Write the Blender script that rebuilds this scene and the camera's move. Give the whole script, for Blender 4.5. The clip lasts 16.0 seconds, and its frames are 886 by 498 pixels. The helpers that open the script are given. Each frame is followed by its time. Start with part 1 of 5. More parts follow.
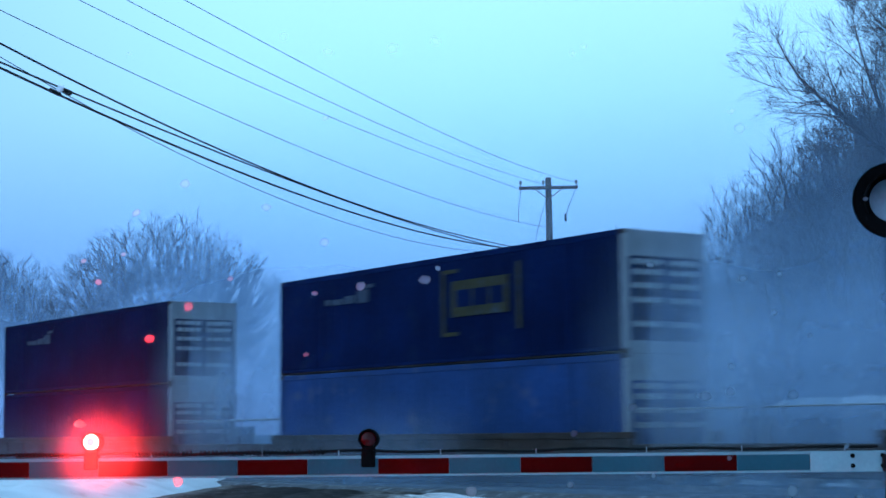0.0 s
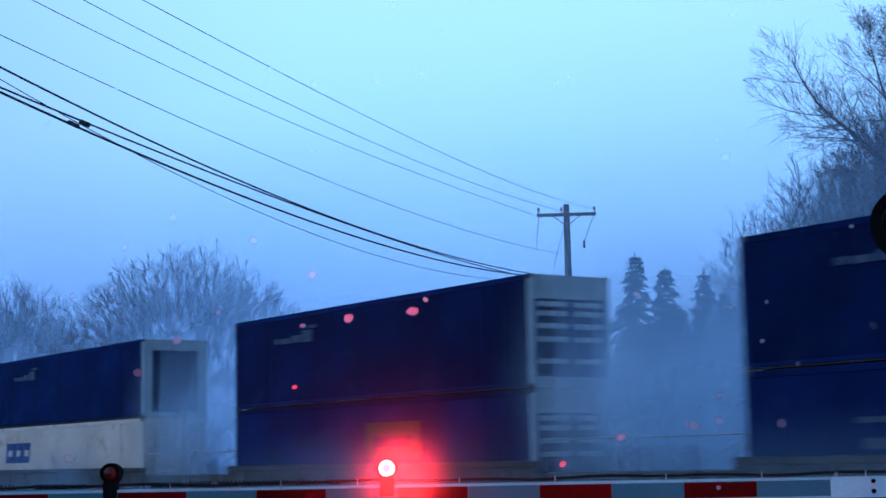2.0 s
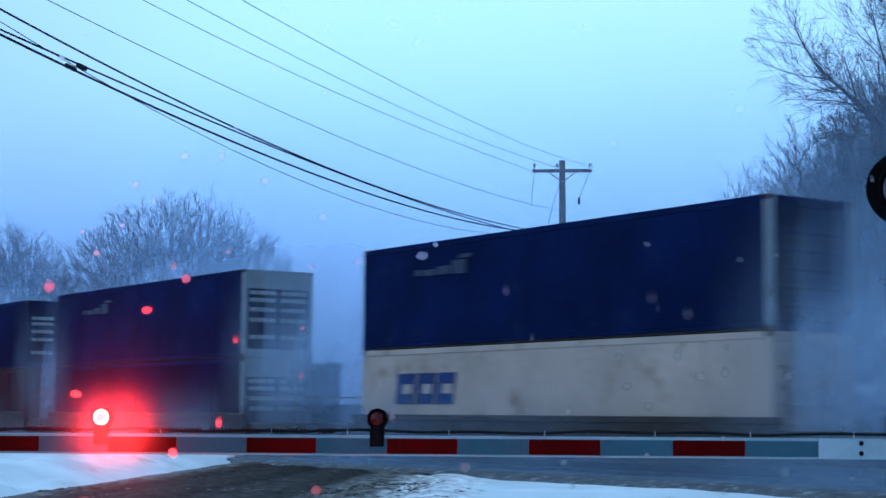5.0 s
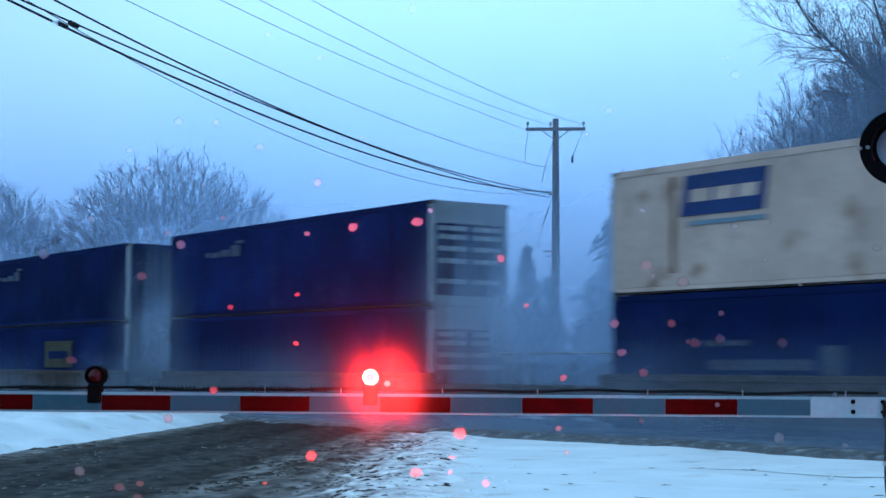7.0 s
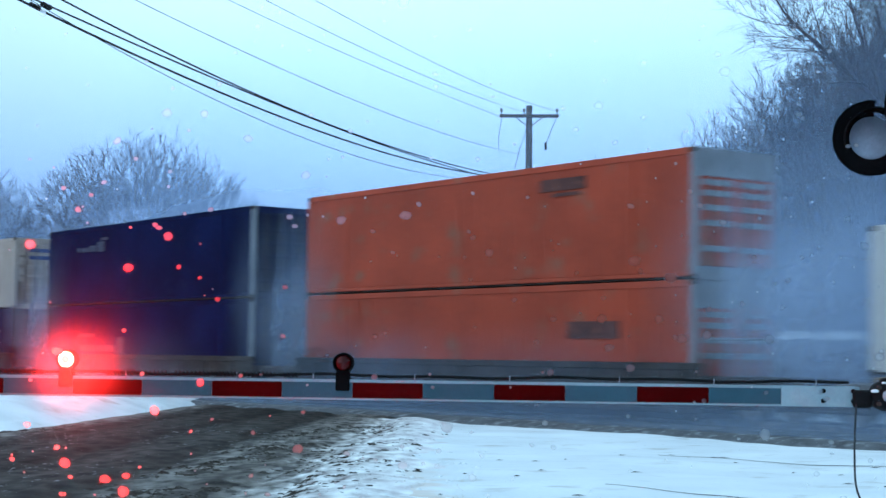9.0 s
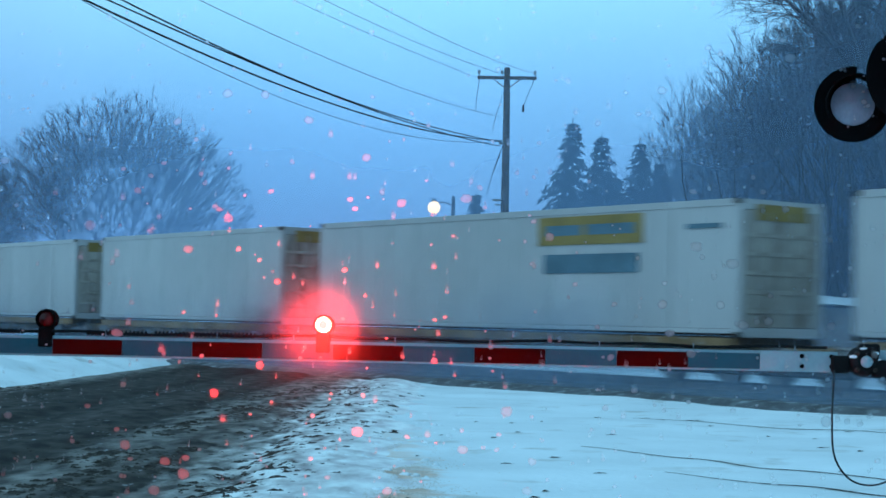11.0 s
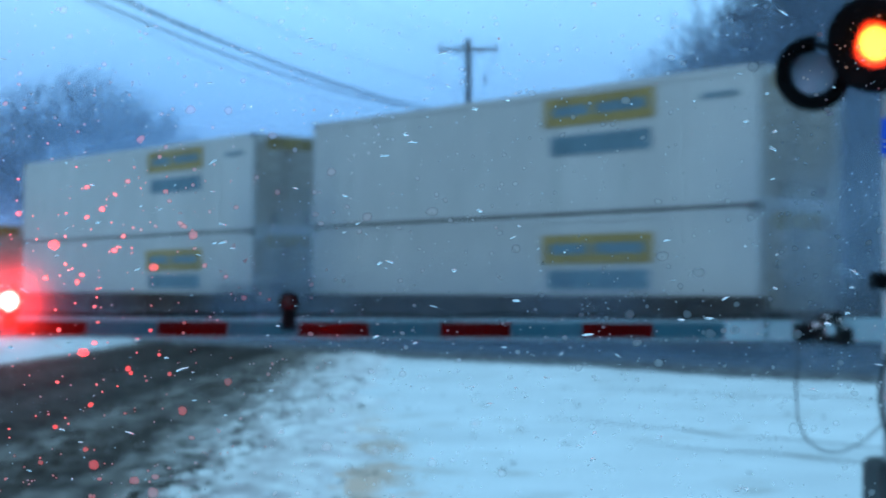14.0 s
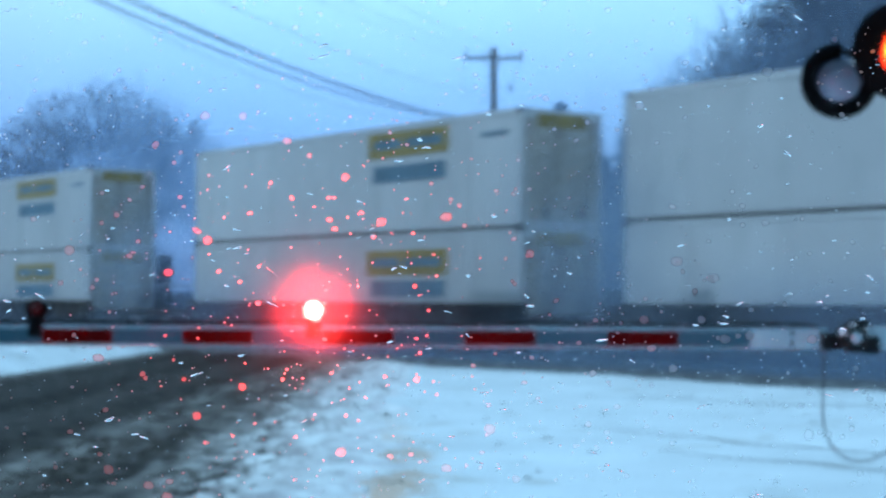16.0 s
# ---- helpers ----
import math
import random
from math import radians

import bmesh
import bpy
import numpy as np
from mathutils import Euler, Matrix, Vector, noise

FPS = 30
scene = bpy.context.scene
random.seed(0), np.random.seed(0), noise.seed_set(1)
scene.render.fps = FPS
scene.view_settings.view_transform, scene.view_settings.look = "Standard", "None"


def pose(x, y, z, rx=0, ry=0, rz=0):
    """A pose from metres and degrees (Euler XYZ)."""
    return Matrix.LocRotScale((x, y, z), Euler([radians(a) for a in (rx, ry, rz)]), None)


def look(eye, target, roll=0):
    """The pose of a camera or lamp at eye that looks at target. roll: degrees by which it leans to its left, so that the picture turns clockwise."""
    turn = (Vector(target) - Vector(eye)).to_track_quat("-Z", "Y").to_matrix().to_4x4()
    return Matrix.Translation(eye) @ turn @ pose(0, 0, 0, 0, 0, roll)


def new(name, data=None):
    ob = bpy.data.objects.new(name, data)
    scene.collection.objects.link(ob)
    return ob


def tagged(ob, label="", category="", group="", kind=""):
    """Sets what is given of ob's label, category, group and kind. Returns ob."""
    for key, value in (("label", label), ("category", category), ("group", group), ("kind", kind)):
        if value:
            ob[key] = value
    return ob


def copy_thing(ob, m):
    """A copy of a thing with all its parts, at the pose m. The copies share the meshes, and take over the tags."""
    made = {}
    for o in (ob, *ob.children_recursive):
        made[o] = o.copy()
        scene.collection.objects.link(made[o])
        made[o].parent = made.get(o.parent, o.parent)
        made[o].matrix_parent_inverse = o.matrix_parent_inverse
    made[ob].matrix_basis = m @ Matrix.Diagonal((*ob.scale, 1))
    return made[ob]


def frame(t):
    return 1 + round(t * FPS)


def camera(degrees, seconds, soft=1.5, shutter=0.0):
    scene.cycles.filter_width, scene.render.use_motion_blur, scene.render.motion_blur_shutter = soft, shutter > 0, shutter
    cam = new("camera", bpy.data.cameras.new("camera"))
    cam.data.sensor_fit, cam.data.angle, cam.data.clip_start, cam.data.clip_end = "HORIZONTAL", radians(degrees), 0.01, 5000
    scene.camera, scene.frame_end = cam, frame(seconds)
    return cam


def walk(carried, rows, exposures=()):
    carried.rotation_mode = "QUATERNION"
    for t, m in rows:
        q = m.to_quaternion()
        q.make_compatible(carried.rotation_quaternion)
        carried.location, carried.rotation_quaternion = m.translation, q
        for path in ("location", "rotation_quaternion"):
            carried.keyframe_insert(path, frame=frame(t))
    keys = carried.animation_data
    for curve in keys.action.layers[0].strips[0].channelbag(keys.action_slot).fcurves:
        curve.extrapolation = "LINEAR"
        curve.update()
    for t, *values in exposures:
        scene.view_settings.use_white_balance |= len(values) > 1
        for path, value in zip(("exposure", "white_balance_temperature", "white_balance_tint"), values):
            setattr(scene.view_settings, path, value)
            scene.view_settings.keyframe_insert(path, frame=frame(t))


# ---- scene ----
# ---- camera and its path ----
cam = camera(30.0, 16.0, soft=1.5, shutter=0.4)

# seconds, eye x, eye z, heading, pitch, roll (degrees)
PATH = [
    (0, -0.004, 1.450, -3.704, 6.309, -0.643),
    (0.5, -0.000, 1.453, -3.906, 6.890, -0.785),
    (1, 0.003, 1.451, -4.140, 7.239, -0.959),
    (1.5, 0.011, 1.455, -4.296, 7.368, -1.059),
    (2, 0.008, 1.451, -4.346, 7.287, -1.109),
    (2.5, 0.005, 1.447, -4.329, 7.142, -1.174),
    (3, 0.006, 1.451, -4.314, 6.911, -1.186),
    (3.5, 0.005, 1.448, -4.260, 6.645, -0.956),
    (6, 0.001, 1.448, -4.131, 4.866, 0.736),
    (6.5, 0.003, 1.450, -4.057, 4.478, 0.571),
    (7, 0.001, 1.451, -3.905, 4.223, 0.335),
    (7.5, 0.005, 1.447, -3.645, 3.835, 0.364),
    (8, 0.005, 1.452, -3.385, 3.520, 0.180),
    (8.5, -0.000, 1.454, -3.164, 3.337, 0.125),
    (9, -0.005, 1.454, -2.941, 3.741, 0.745),
    (11.5, -0.040, 1.466, -1.876, 1.785, 0.975),
    (12, -0.036, 1.469, -1.607, 1.185, -0.043),
    (12.5, -0.035, 1.466, -1.285, 0.960, -0.489),
    (13, -0.040, 1.467, -0.952, 1.071, -0.339),
    (13.5, -0.038, 1.466, -0.763, 1.244, -0.112),
    (14, -0.038, 1.477, -0.848, 1.499, 0.206),
    (14.5, -0.030, 1.475, -1.036, 1.514, 0.505),
    (15, -0.033, 1.476, -1.170, 1.500, 0.609),
    (15.5, -0.042, 1.473, -1.269, 1.504, 1.318),
    (16, -0.034, 1.476, -1.702, 1.775, 0.215),
]


def aim(x, z, yaw, pitch, roll):
    a, b = radians(yaw), radians(pitch)
    way = Vector((math.sin(a) * math.cos(b), math.cos(a) * math.cos(b), math.sin(b)))
    eye = Vector((x, 0.0, z))
    return look(eye, eye + way * 10, roll)


# seconds, stops, kelvin, tint
EXPOSURES = [(0.0, 0.0, 5500, 21), (1.0, -0.16, 5350, 32), (3.5, -0.10, 5500, 32), (6.0, 0.10, 5850, 25), (7.0, 0.12, 5900, 24), (7.5, -0.04, 5750, 26), (8.0, 0.20, 5900, 23), (9.2, 0.44, 6850, 26),
             (11.3, -0.13, 5700, 6), (12.0, 0.03, 5700, 7), (12.5, -0.05, 5650, 7), (13.0, -0.04, 5450, 5), (13.8, -0.04, 5750, 12), (14.5, 0.25, 6150, 19), (16.0, 0.20, 6150, 20)]
walk(cam, [(t, aim(*rest)) for t, *rest in PATH], exposures=EXPOSURES)

# ---- world and light: dusk under a snowing overcast sky ----
world = bpy.data.worlds.new("world")
scene.world = world
world.use_nodes = True
wn, wl = world.node_tree.nodes, world.node_tree.links
wn.clear()
w_out = wn.new("ShaderNodeOutputWorld")
w_bg = wn.new("ShaderNodeBackground")
w_sky = wn.new("ShaderNodeTexSky")
w_sky.sky_type = "NISHITA"
w_sky.sun_disc = False
w_sky.sun_elevation = radians(3)
w_sky.sun_rotation = radians(230)
w_sky.air_density, w_sky.dust_density, w_sky.ozone_density = 1.0, 2.0, 6.0
w_dim = wn.new("ShaderNodeVectorMath")
w_dim.operation = "SCALE"
w_dim.inputs["Scale"].default_value = 0.05
w_geo = wn.new("ShaderNodeTexCoord")
w_sep = wn.new("ShaderNodeSeparateXYZ")
w_ramp = wn.new("ShaderNodeValToRGB")
w_ramp.color_ramp.elements[0].position = 0.0
w_ramp.color_ramp.elements[0].color = (0.24, 0.46, 0.93, 1)
w_ramp.color_ramp.elements[1].position = 0.6
w_ramp.color_ramp.elements[1].color = (0.36, 0.74, 0.92, 1)
for where, shade in ((0.10, (0.32, 0.68, 1.13, 1)), (0.20, (0.46, 0.93, 1.22, 1)), (0.30, (0.54, 1.02, 1.28, 1))):
    w_ramp.color_ramp.elements.new(where).color = shade
w_noise = wn.new("ShaderNodeTexNoise")
w_noise.inputs["Scale"].default_value = 3.0
w_noise.inputs["Detail"].default_value = 3.0
w_mul = wn.new("ShaderNodeMix")
w_mul.data_type, w_mul.blend_type = "RGBA", "MULTIPLY"
w_mul.inputs[0].default_value = 0.12
w_add = wn.new("ShaderNodeVectorMath")
w_add.operation = "ADD"
wl.new(w_geo.outputs["Generated"], w_sep.inputs[0])
wl.new(w_geo.outputs["Generated"], w_noise.inputs["Vector"])
wl.new(w_sep.outputs["Z"], w_ramp.inputs[0])
wl.new(w_ramp.outputs[0], w_mul.inputs[6])
wl.new(w_noise.outputs["Color"], w_mul.inputs[7])
wl.new(w_sky.outputs[0], w_dim.inputs[0])
wl.new(w_mul.outputs[2], w_add.inputs[0])
wl.new(w_dim.outputs[0], w_add.inputs[1])
# the sky is brighter over the road ahead and falls off around it
w_dot = wn.new("ShaderNodeVectorMath")
w_dot.operation = "DOT_PRODUCT"
w_dot.inputs[1].default_value = Vector((0.02, 0.95, 0.31)).normalized()
w_falloff = wn.new("ShaderNodeMapRange")
w_falloff.interpolation_type = "SMOOTHSTEP"
w_falloff.inputs[1].default_value, w_falloff.inputs[2].default_value = 0.925, 1.0
w_falloff.inputs[3].default_value, w_falloff.inputs[4].default_value = 0.88, 1.16
w_graded = wn.new("ShaderNodeVectorMath")
w_graded.operation = "SCALE"
wl.new(w_geo.outputs["Generated"], w_dot.inputs[0])
wl.new(w_dot.outputs["Value"], w_falloff.inputs[0])
wl.new(w_add.outputs[0], w_graded.inputs[0])
wl.new(w_falloff.outputs[0], w_graded.inputs["Scale"])
wl.new(w_graded.outputs[0], w_bg.inputs["Color"])
w_bg.inputs["Strength"].default_value = 0.95
wl.new(w_bg.outputs[0], w_out.inputs[0])

sun_data = bpy.data.lights.new("sun", "SUN")
sun_data.energy, sun_data.angle, sun_data.color = 0.6, radians(60), (0.60, 0.90, 1.0)
sun = new("sun", sun_data)
sun.matrix_world = look((-30, -22, 30), (0, 0, 0))


# ---- materials ----
def material(name, color, rough=0.7, metal=0.0, vary=0.25, scale=3.0, fine=40.0, bump=0.0, dirt=None, dirt_amount=0.0, random_each=0.0, stretch=(1, 1, 1), shine=0.18):
    """A surface with large stains, fine grain and relief; dirt is a second colour in blotches."""
    m = bpy.data.materials.new(name)
    m.use_nodes = True
    n, l = m.node_tree.nodes, m.node_tree.links
    b = n["Principled BSDF"]
    b.inputs["Roughness"].default_value = rough
    b.inputs["Metallic"].default_value = metal
    b.inputs["Specular IOR Level"].default_value = shine
    tc = n.new("ShaderNodeTexCoord")
    mp = n.new("ShaderNodeMapping")
    mp.inputs["Scale"].default_value = stretch
    l.new(tc.outputs["Object"], mp.inputs[0])
    big = n.new("ShaderNodeTexNoise")
    big.inputs["Scale"].default_value, big.inputs["Detail"].default_value = scale, 6
    small = n.new("ShaderNodeTexNoise")
    small.inputs["Scale"].default_value, small.inputs["Detail"].default_value = fine, 4
    l.new(mp.outputs[0], big.inputs["Vector"])
    l.new(mp.outputs[0], small.inputs["Vector"])
    ramp = n.new("ShaderNodeValToRGB")
    ramp.color_ramp.elements[0].position, ramp.color_ramp.elements[1].position = 0.3, 0.7
    ramp.color_ramp.elements[0].color = (*[c * (1 - vary) for c in color], 1)
    ramp.color_ramp.elements[1].color = (*[min(1, c * (1 + vary)) for c in color], 1)
    l.new(big.outputs[0], ramp.inputs[0])
    out = ramp.outputs[0]
    grain = n.new("ShaderNodeMix")
    grain.data_type, grain.blend_type = "RGBA", "OVERLAY"
    grain.inputs[0].default_value = min(1.0, vary * 1.2)
    l.new(out, grain.inputs[6])
    l.new(small.outputs[0], grain.inputs[7])
    out = grain.outputs[2]
    if dirt:
        patch = n.new("ShaderNodeTexNoise")
        patch.inputs["Scale"].default_value, patch.inputs["Detail"].default_value = scale * 2.3, 8
        l.new(mp.outputs[0], patch.inputs["Vector"])
        edge = n.new("ShaderNodeMapRange")
        edge.inputs[1].default_value, edge.inputs[2].default_value = 0.62 - dirt_amount * 0.3, 0.78 - dirt_amount * 0.3
        l.new(patch.outputs[0], edge.inputs[0])
        mix = n.new("ShaderNodeMix")
        mix.data_type = "RGBA"
        l.new(edge.outputs[0], mix.inputs[0])
        l.new(out, mix.inputs[6])
        mix.inputs[7].default_value = (*dirt, 1)
        out = mix.outputs[2]
    if random_each:
        info = n.new("ShaderNodeObjectInfo")
        hsv = n.new("ShaderNodeHueSaturation")
        mr = n.new("ShaderNodeMapRange")
        mr.inputs[3].default_value, mr.inputs[4].default_value = 1 - random_each, 1 + random_each
        l.new(info.outputs["Random"], mr.inputs[0])
        l.new(mr.outputs[0], hsv.inputs["Value"])
        l.new(out, hsv.inputs["Color"])
        out = hsv.outputs[0]
    l.new(out, b.inputs["Base Color"])
    if bump:
        bp = n.new("ShaderNodeBump")
        bp.inputs["Strength"].default_value = bump
        bp.inputs["Distance"].default_value = 0.02
        l.new(small.outputs[0], bp.inputs["Height"])
        l.new(bp.outputs[0], b.inputs["Normal"])
    return m


def banded(name, across, start, width, stops, wobble, speckle):
    """Snow and mud in lengthwise bands: lighter where slush is heaped, darker where wheels ran."""
    m = bpy.data.materials.new(name)
    m.use_nodes = True
    n, l = m.node_tree.nodes, m.node_tree.links
    b = n["Principled BSDF"]
    b.inputs["Roughness"].default_value = 0.75
    b.inputs["Specular IOR Level"].default_value = 0.06
    tc = n.new("ShaderNodeTexCoord")

    def grain(scale, stretch, detail):
        mp = n.new("ShaderNodeMapping")
        mp.inputs["Scale"].default_value = stretch
        ns = n.new("ShaderNodeTexNoise")
        ns.inputs["Scale"].default_value, ns.inputs["Detail"].default_value = scale, detail
        l.new(tc.outputs["Object"], mp.inputs[0])
        l.new(mp.outputs[0], ns.inputs["Vector"])
        return ns.outputs[0]

    def sum_of(a, factor, c):
        node = n.new("ShaderNodeMath")
        node.operation = "MULTIPLY_ADD"
        l.new(a, node.inputs[0])
        node.inputs[1].default_value = factor
        if isinstance(c, float):
            node.inputs[2].default_value = c
        else:
            l.new(c, node.inputs[2])
        return node.outputs[0]

    dot = n.new("ShaderNodeVectorMath")
    dot.operation = "DOT_PRODUCT"
    l.new(tc.outputs["Object"], dot.inputs[0])
    dot.inputs[1].default_value = across
    u = sum_of(dot.outputs["Value"], 1 / width, -start / width)
    u = sum_of(grain(0.9, (1, 0.10, 1), 3.0), 2 * wobble / width, u)
    u = sum_of(grain(3.2, (1, 0.30, 1), 4.0), 2 * speckle / width, u)
    u = sum_of(grain(13.0, (1, 0.40, 1), 3.0), 0.8 * speckle / width, u)
    shift = n.new("ShaderNodeMath")
    shift.operation = "SUBTRACT"
    l.new(u, shift.inputs[0])
    shift.inputs[1].default_value = (wobble + 1.4 * speckle) / width
    ramp = n.new("ShaderNodeValToRGB")
    ramp.color_ramp.interpolation = "EASE"
    for i, (x, v) in enumerate(stops):
        e = ramp.color_ramp.elements[i] if i < 2 else ramp.color_ramp.elements.new((x - start) / width)
        e.position = (x - start) / width
        mud = (1 - v) ** 4
        e.color = (v * (1.04 + 0.14 * mud), v, v * (0.97 + 0.06 * v - 0.10 * mud), 1)
    l.new(shift.outputs[0], ramp.inputs[0])
    soil = n.new("ShaderNodeMix")
    soil.data_type, soil.blend_type = "RGBA", "OVERLAY"
    soil.inputs[0].default_value = 1.0
    l.new(ramp.outputs[0], soil.inputs[6])
    mottle = n.new("ShaderNodeMapRange")
    mottle.inputs[1].default_value, mottle.inputs[2].default_value = 0.34, 0.66
    mottle.inputs[3].default_value, mottle.inputs[4].default_value = 0.12, 0.88
    l.new(grain(4.0, (1, 0.4, 1), 7.0), mottle.inputs[0])
    l.new(mottle.outputs[0], soil.inputs[7])
    l.new(soil.outputs[2], b.inputs["Base Color"])
    bp = n.new("ShaderNodeBump")
    bp.inputs["Strength"].default_value, bp.inputs["Distance"].default_value = 0.35, 0.02
    l.new(grain(9.0, (1, 0.5, 1), 4.0), bp.inputs["Height"])
    l.new(bp.outputs[0], b.inputs["Normal"])
    return m


def glowing(name, color, strength):
    m = bpy.data.materials.new(name)
    m.use_nodes = True
    b = m.node_tree.nodes["Principled BSDF"]
    b.inputs["Base Color"].default_value = (*color, 1)
    b.inputs["Emission Color"].default_value = (*color, 1)
    b.inputs["Emission Strength"].default_value = strength
    return m


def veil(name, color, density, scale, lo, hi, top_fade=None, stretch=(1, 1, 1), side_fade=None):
    """Drifting snow in the air: mostly clear, partly a tinted scatterer, uneven."""
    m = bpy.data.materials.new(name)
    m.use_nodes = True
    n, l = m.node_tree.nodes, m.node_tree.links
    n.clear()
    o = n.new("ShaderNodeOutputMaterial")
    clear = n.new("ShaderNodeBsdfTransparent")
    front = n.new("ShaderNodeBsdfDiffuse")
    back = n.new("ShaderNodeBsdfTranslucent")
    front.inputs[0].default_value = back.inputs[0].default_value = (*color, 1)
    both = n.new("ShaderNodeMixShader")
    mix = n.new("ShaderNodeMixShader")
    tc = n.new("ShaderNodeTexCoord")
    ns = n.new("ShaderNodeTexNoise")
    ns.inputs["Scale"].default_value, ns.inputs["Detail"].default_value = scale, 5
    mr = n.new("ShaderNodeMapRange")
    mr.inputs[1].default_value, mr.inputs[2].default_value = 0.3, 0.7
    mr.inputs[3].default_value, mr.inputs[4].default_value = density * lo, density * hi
    mp = n.new("ShaderNodeMapping")
    mp.inputs["Scale"].default_value = stretch
    l.new(tc.outputs["Object"], mp.inputs[0])
    l.new(mp.outputs[0], ns.inputs["Vector"])
    l.new(ns.outputs[0], mr.inputs[0])
    amount = mr.outputs[0]
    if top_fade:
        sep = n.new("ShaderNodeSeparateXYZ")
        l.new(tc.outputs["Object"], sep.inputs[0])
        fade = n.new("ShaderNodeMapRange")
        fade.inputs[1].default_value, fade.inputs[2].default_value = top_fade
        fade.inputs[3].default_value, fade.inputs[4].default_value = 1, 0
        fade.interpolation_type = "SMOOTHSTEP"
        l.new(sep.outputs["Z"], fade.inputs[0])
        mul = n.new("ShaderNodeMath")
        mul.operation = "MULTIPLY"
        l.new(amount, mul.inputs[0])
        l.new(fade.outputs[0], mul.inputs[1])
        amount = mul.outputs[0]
    if side_fade:
        part_x = n.new("ShaderNodeSeparateXYZ")
        l.new(tc.outputs["Object"], part_x.inputs[0])
        far_x = n.new("ShaderNodeMath")
        far_x.operation = "ABSOLUTE"
        l.new(part_x.outputs["X"], far_x.inputs[0])
        ends = n.new("ShaderNodeMapRange")
        ends.inputs[1].default_value, ends.inputs[2].default_value = side_fade
        ends.inputs[3].default_value, ends.inputs[4].default_value = 1, 0
        ends.interpolation_type = "SMOOTHSTEP"
        l.new(far_x.outputs[0], ends.inputs[0])
        thin = n.new("ShaderNodeMath")
        thin.operation = "MULTIPLY"
        l.new(amount, thin.inputs[0])
        l.new(ends.outputs[0], thin.inputs[1])
        amount = thin.outputs[0]
    l.new(front.outputs[0], both.inputs[1])
    l.new(back.outputs[0], both.inputs[2])
    l.new(amount, mix.inputs[0])
    l.new(clear.outputs[0], mix.inputs[1])
    l.new(both.outputs[0], mix.inputs[2])
    l.new(mix.outputs[0], o.inputs[0])
    return m


SNOW = material("snow", (0.80, 0.83, 0.86), 0.75, vary=0.10, scale=0.5, fine=9, bump=0.5, dirt=(0.52, 0.50, 0.47), dirt_amount=0.10)
FIELD_SNOW = material("trampled snow", (0.80, 0.83, 0.86), 0.75, vary=0.10, scale=0.5, fine=9, bump=0.5, dirt=(0.52, 0.50, 0.47), dirt_amount=0.10)


def stain(m, colour):
    """A tan streak of spilled road grit, ragged, running beside the road edge."""
    n, l = m.node_tree.nodes, m.node_tree.links
    b = n["Principled BSDF"]
    base = b.inputs["Base Color"].links[0].from_socket
    tc = n.new("ShaderNodeTexCoord")
    off = n.new("ShaderNodeVectorMath")
    off.operation = "DOT_PRODUCT"
    off.inputs[1].default_value = (1.0, 0.07, 0.0)
    ragged = n.new("ShaderNodeTexNoise")
    ragged.inputs["Scale"].default_value, ragged.inputs["Detail"].default_value = 2.2, 7
    mid = n.new("ShaderNodeMath")
    mid.operation = "MULTIPLY_ADD"
    mid.inputs[1].default_value, mid.inputs[2].default_value = 1.5, -0.75
    total, size = n.new("ShaderNodeMath"), n.new("ShaderNodeMath")
    total.operation, size.operation = "ADD", "ABSOLUTE"
    near = n.new("ShaderNodeMapRange")
    near.interpolation_type = "SMOOTHSTEP"
    near.inputs[1].default_value, near.inputs[2].default_value = 0.05, 0.55
    near.inputs[3].default_value, near.inputs[4].default_value = 0.85, 0.0
    sep = n.new("ShaderNodeSeparateXYZ")
    reach = n.new("ShaderNodeMapRange")
    reach.inputs[1].default_value, reach.inputs[2].default_value = 15.0, 23.0
    reach.inputs[3].default_value, reach.inputs[4].default_value = 1.0, 0.0
    begin = n.new("ShaderNodeMapRange")
    begin.inputs[1].default_value, begin.inputs[2].default_value = 8.0, 10.5
    both, ends = n.new("ShaderNodeMath"), n.new("ShaderNodeMath")
    both.operation = ends.operation = "MULTIPLY"
    mix = n.new("ShaderNodeMix")
    mix.data_type = "RGBA"
    mix.inputs[7].default_value = (*colour, 1)
    l.new(tc.outputs["Object"], off.inputs[0])
    l.new(tc.outputs["Object"], ragged.inputs["Vector"])
    l.new(tc.outputs["Object"], sep.inputs[0])
    l.new(ragged.outputs[0], mid.inputs[0])
    l.new(off.outputs["Value"], total.inputs[0])
    l.new(mid.outputs[0], total.inputs[1])
    l.new(total.outputs[0], size.inputs[0])
    l.new(size.outputs[0], near.inputs[0])
    l.new(sep.outputs["Y"], reach.inputs[0])
    l.new(near.outputs[0], both.inputs[0])
    l.new(sep.outputs["Y"], begin.inputs[0])
    l.new(reach.outputs[0], ends.inputs[0])
    l.new(begin.outputs[0], ends.inputs[1])
    l.new(ends.outputs[0], both.inputs[1])
    l.new(both.outputs[0], mix.inputs[0])
    l.new(base, mix.inputs[6])
    l.new(mix.outputs[2], b.inputs["Base Color"])


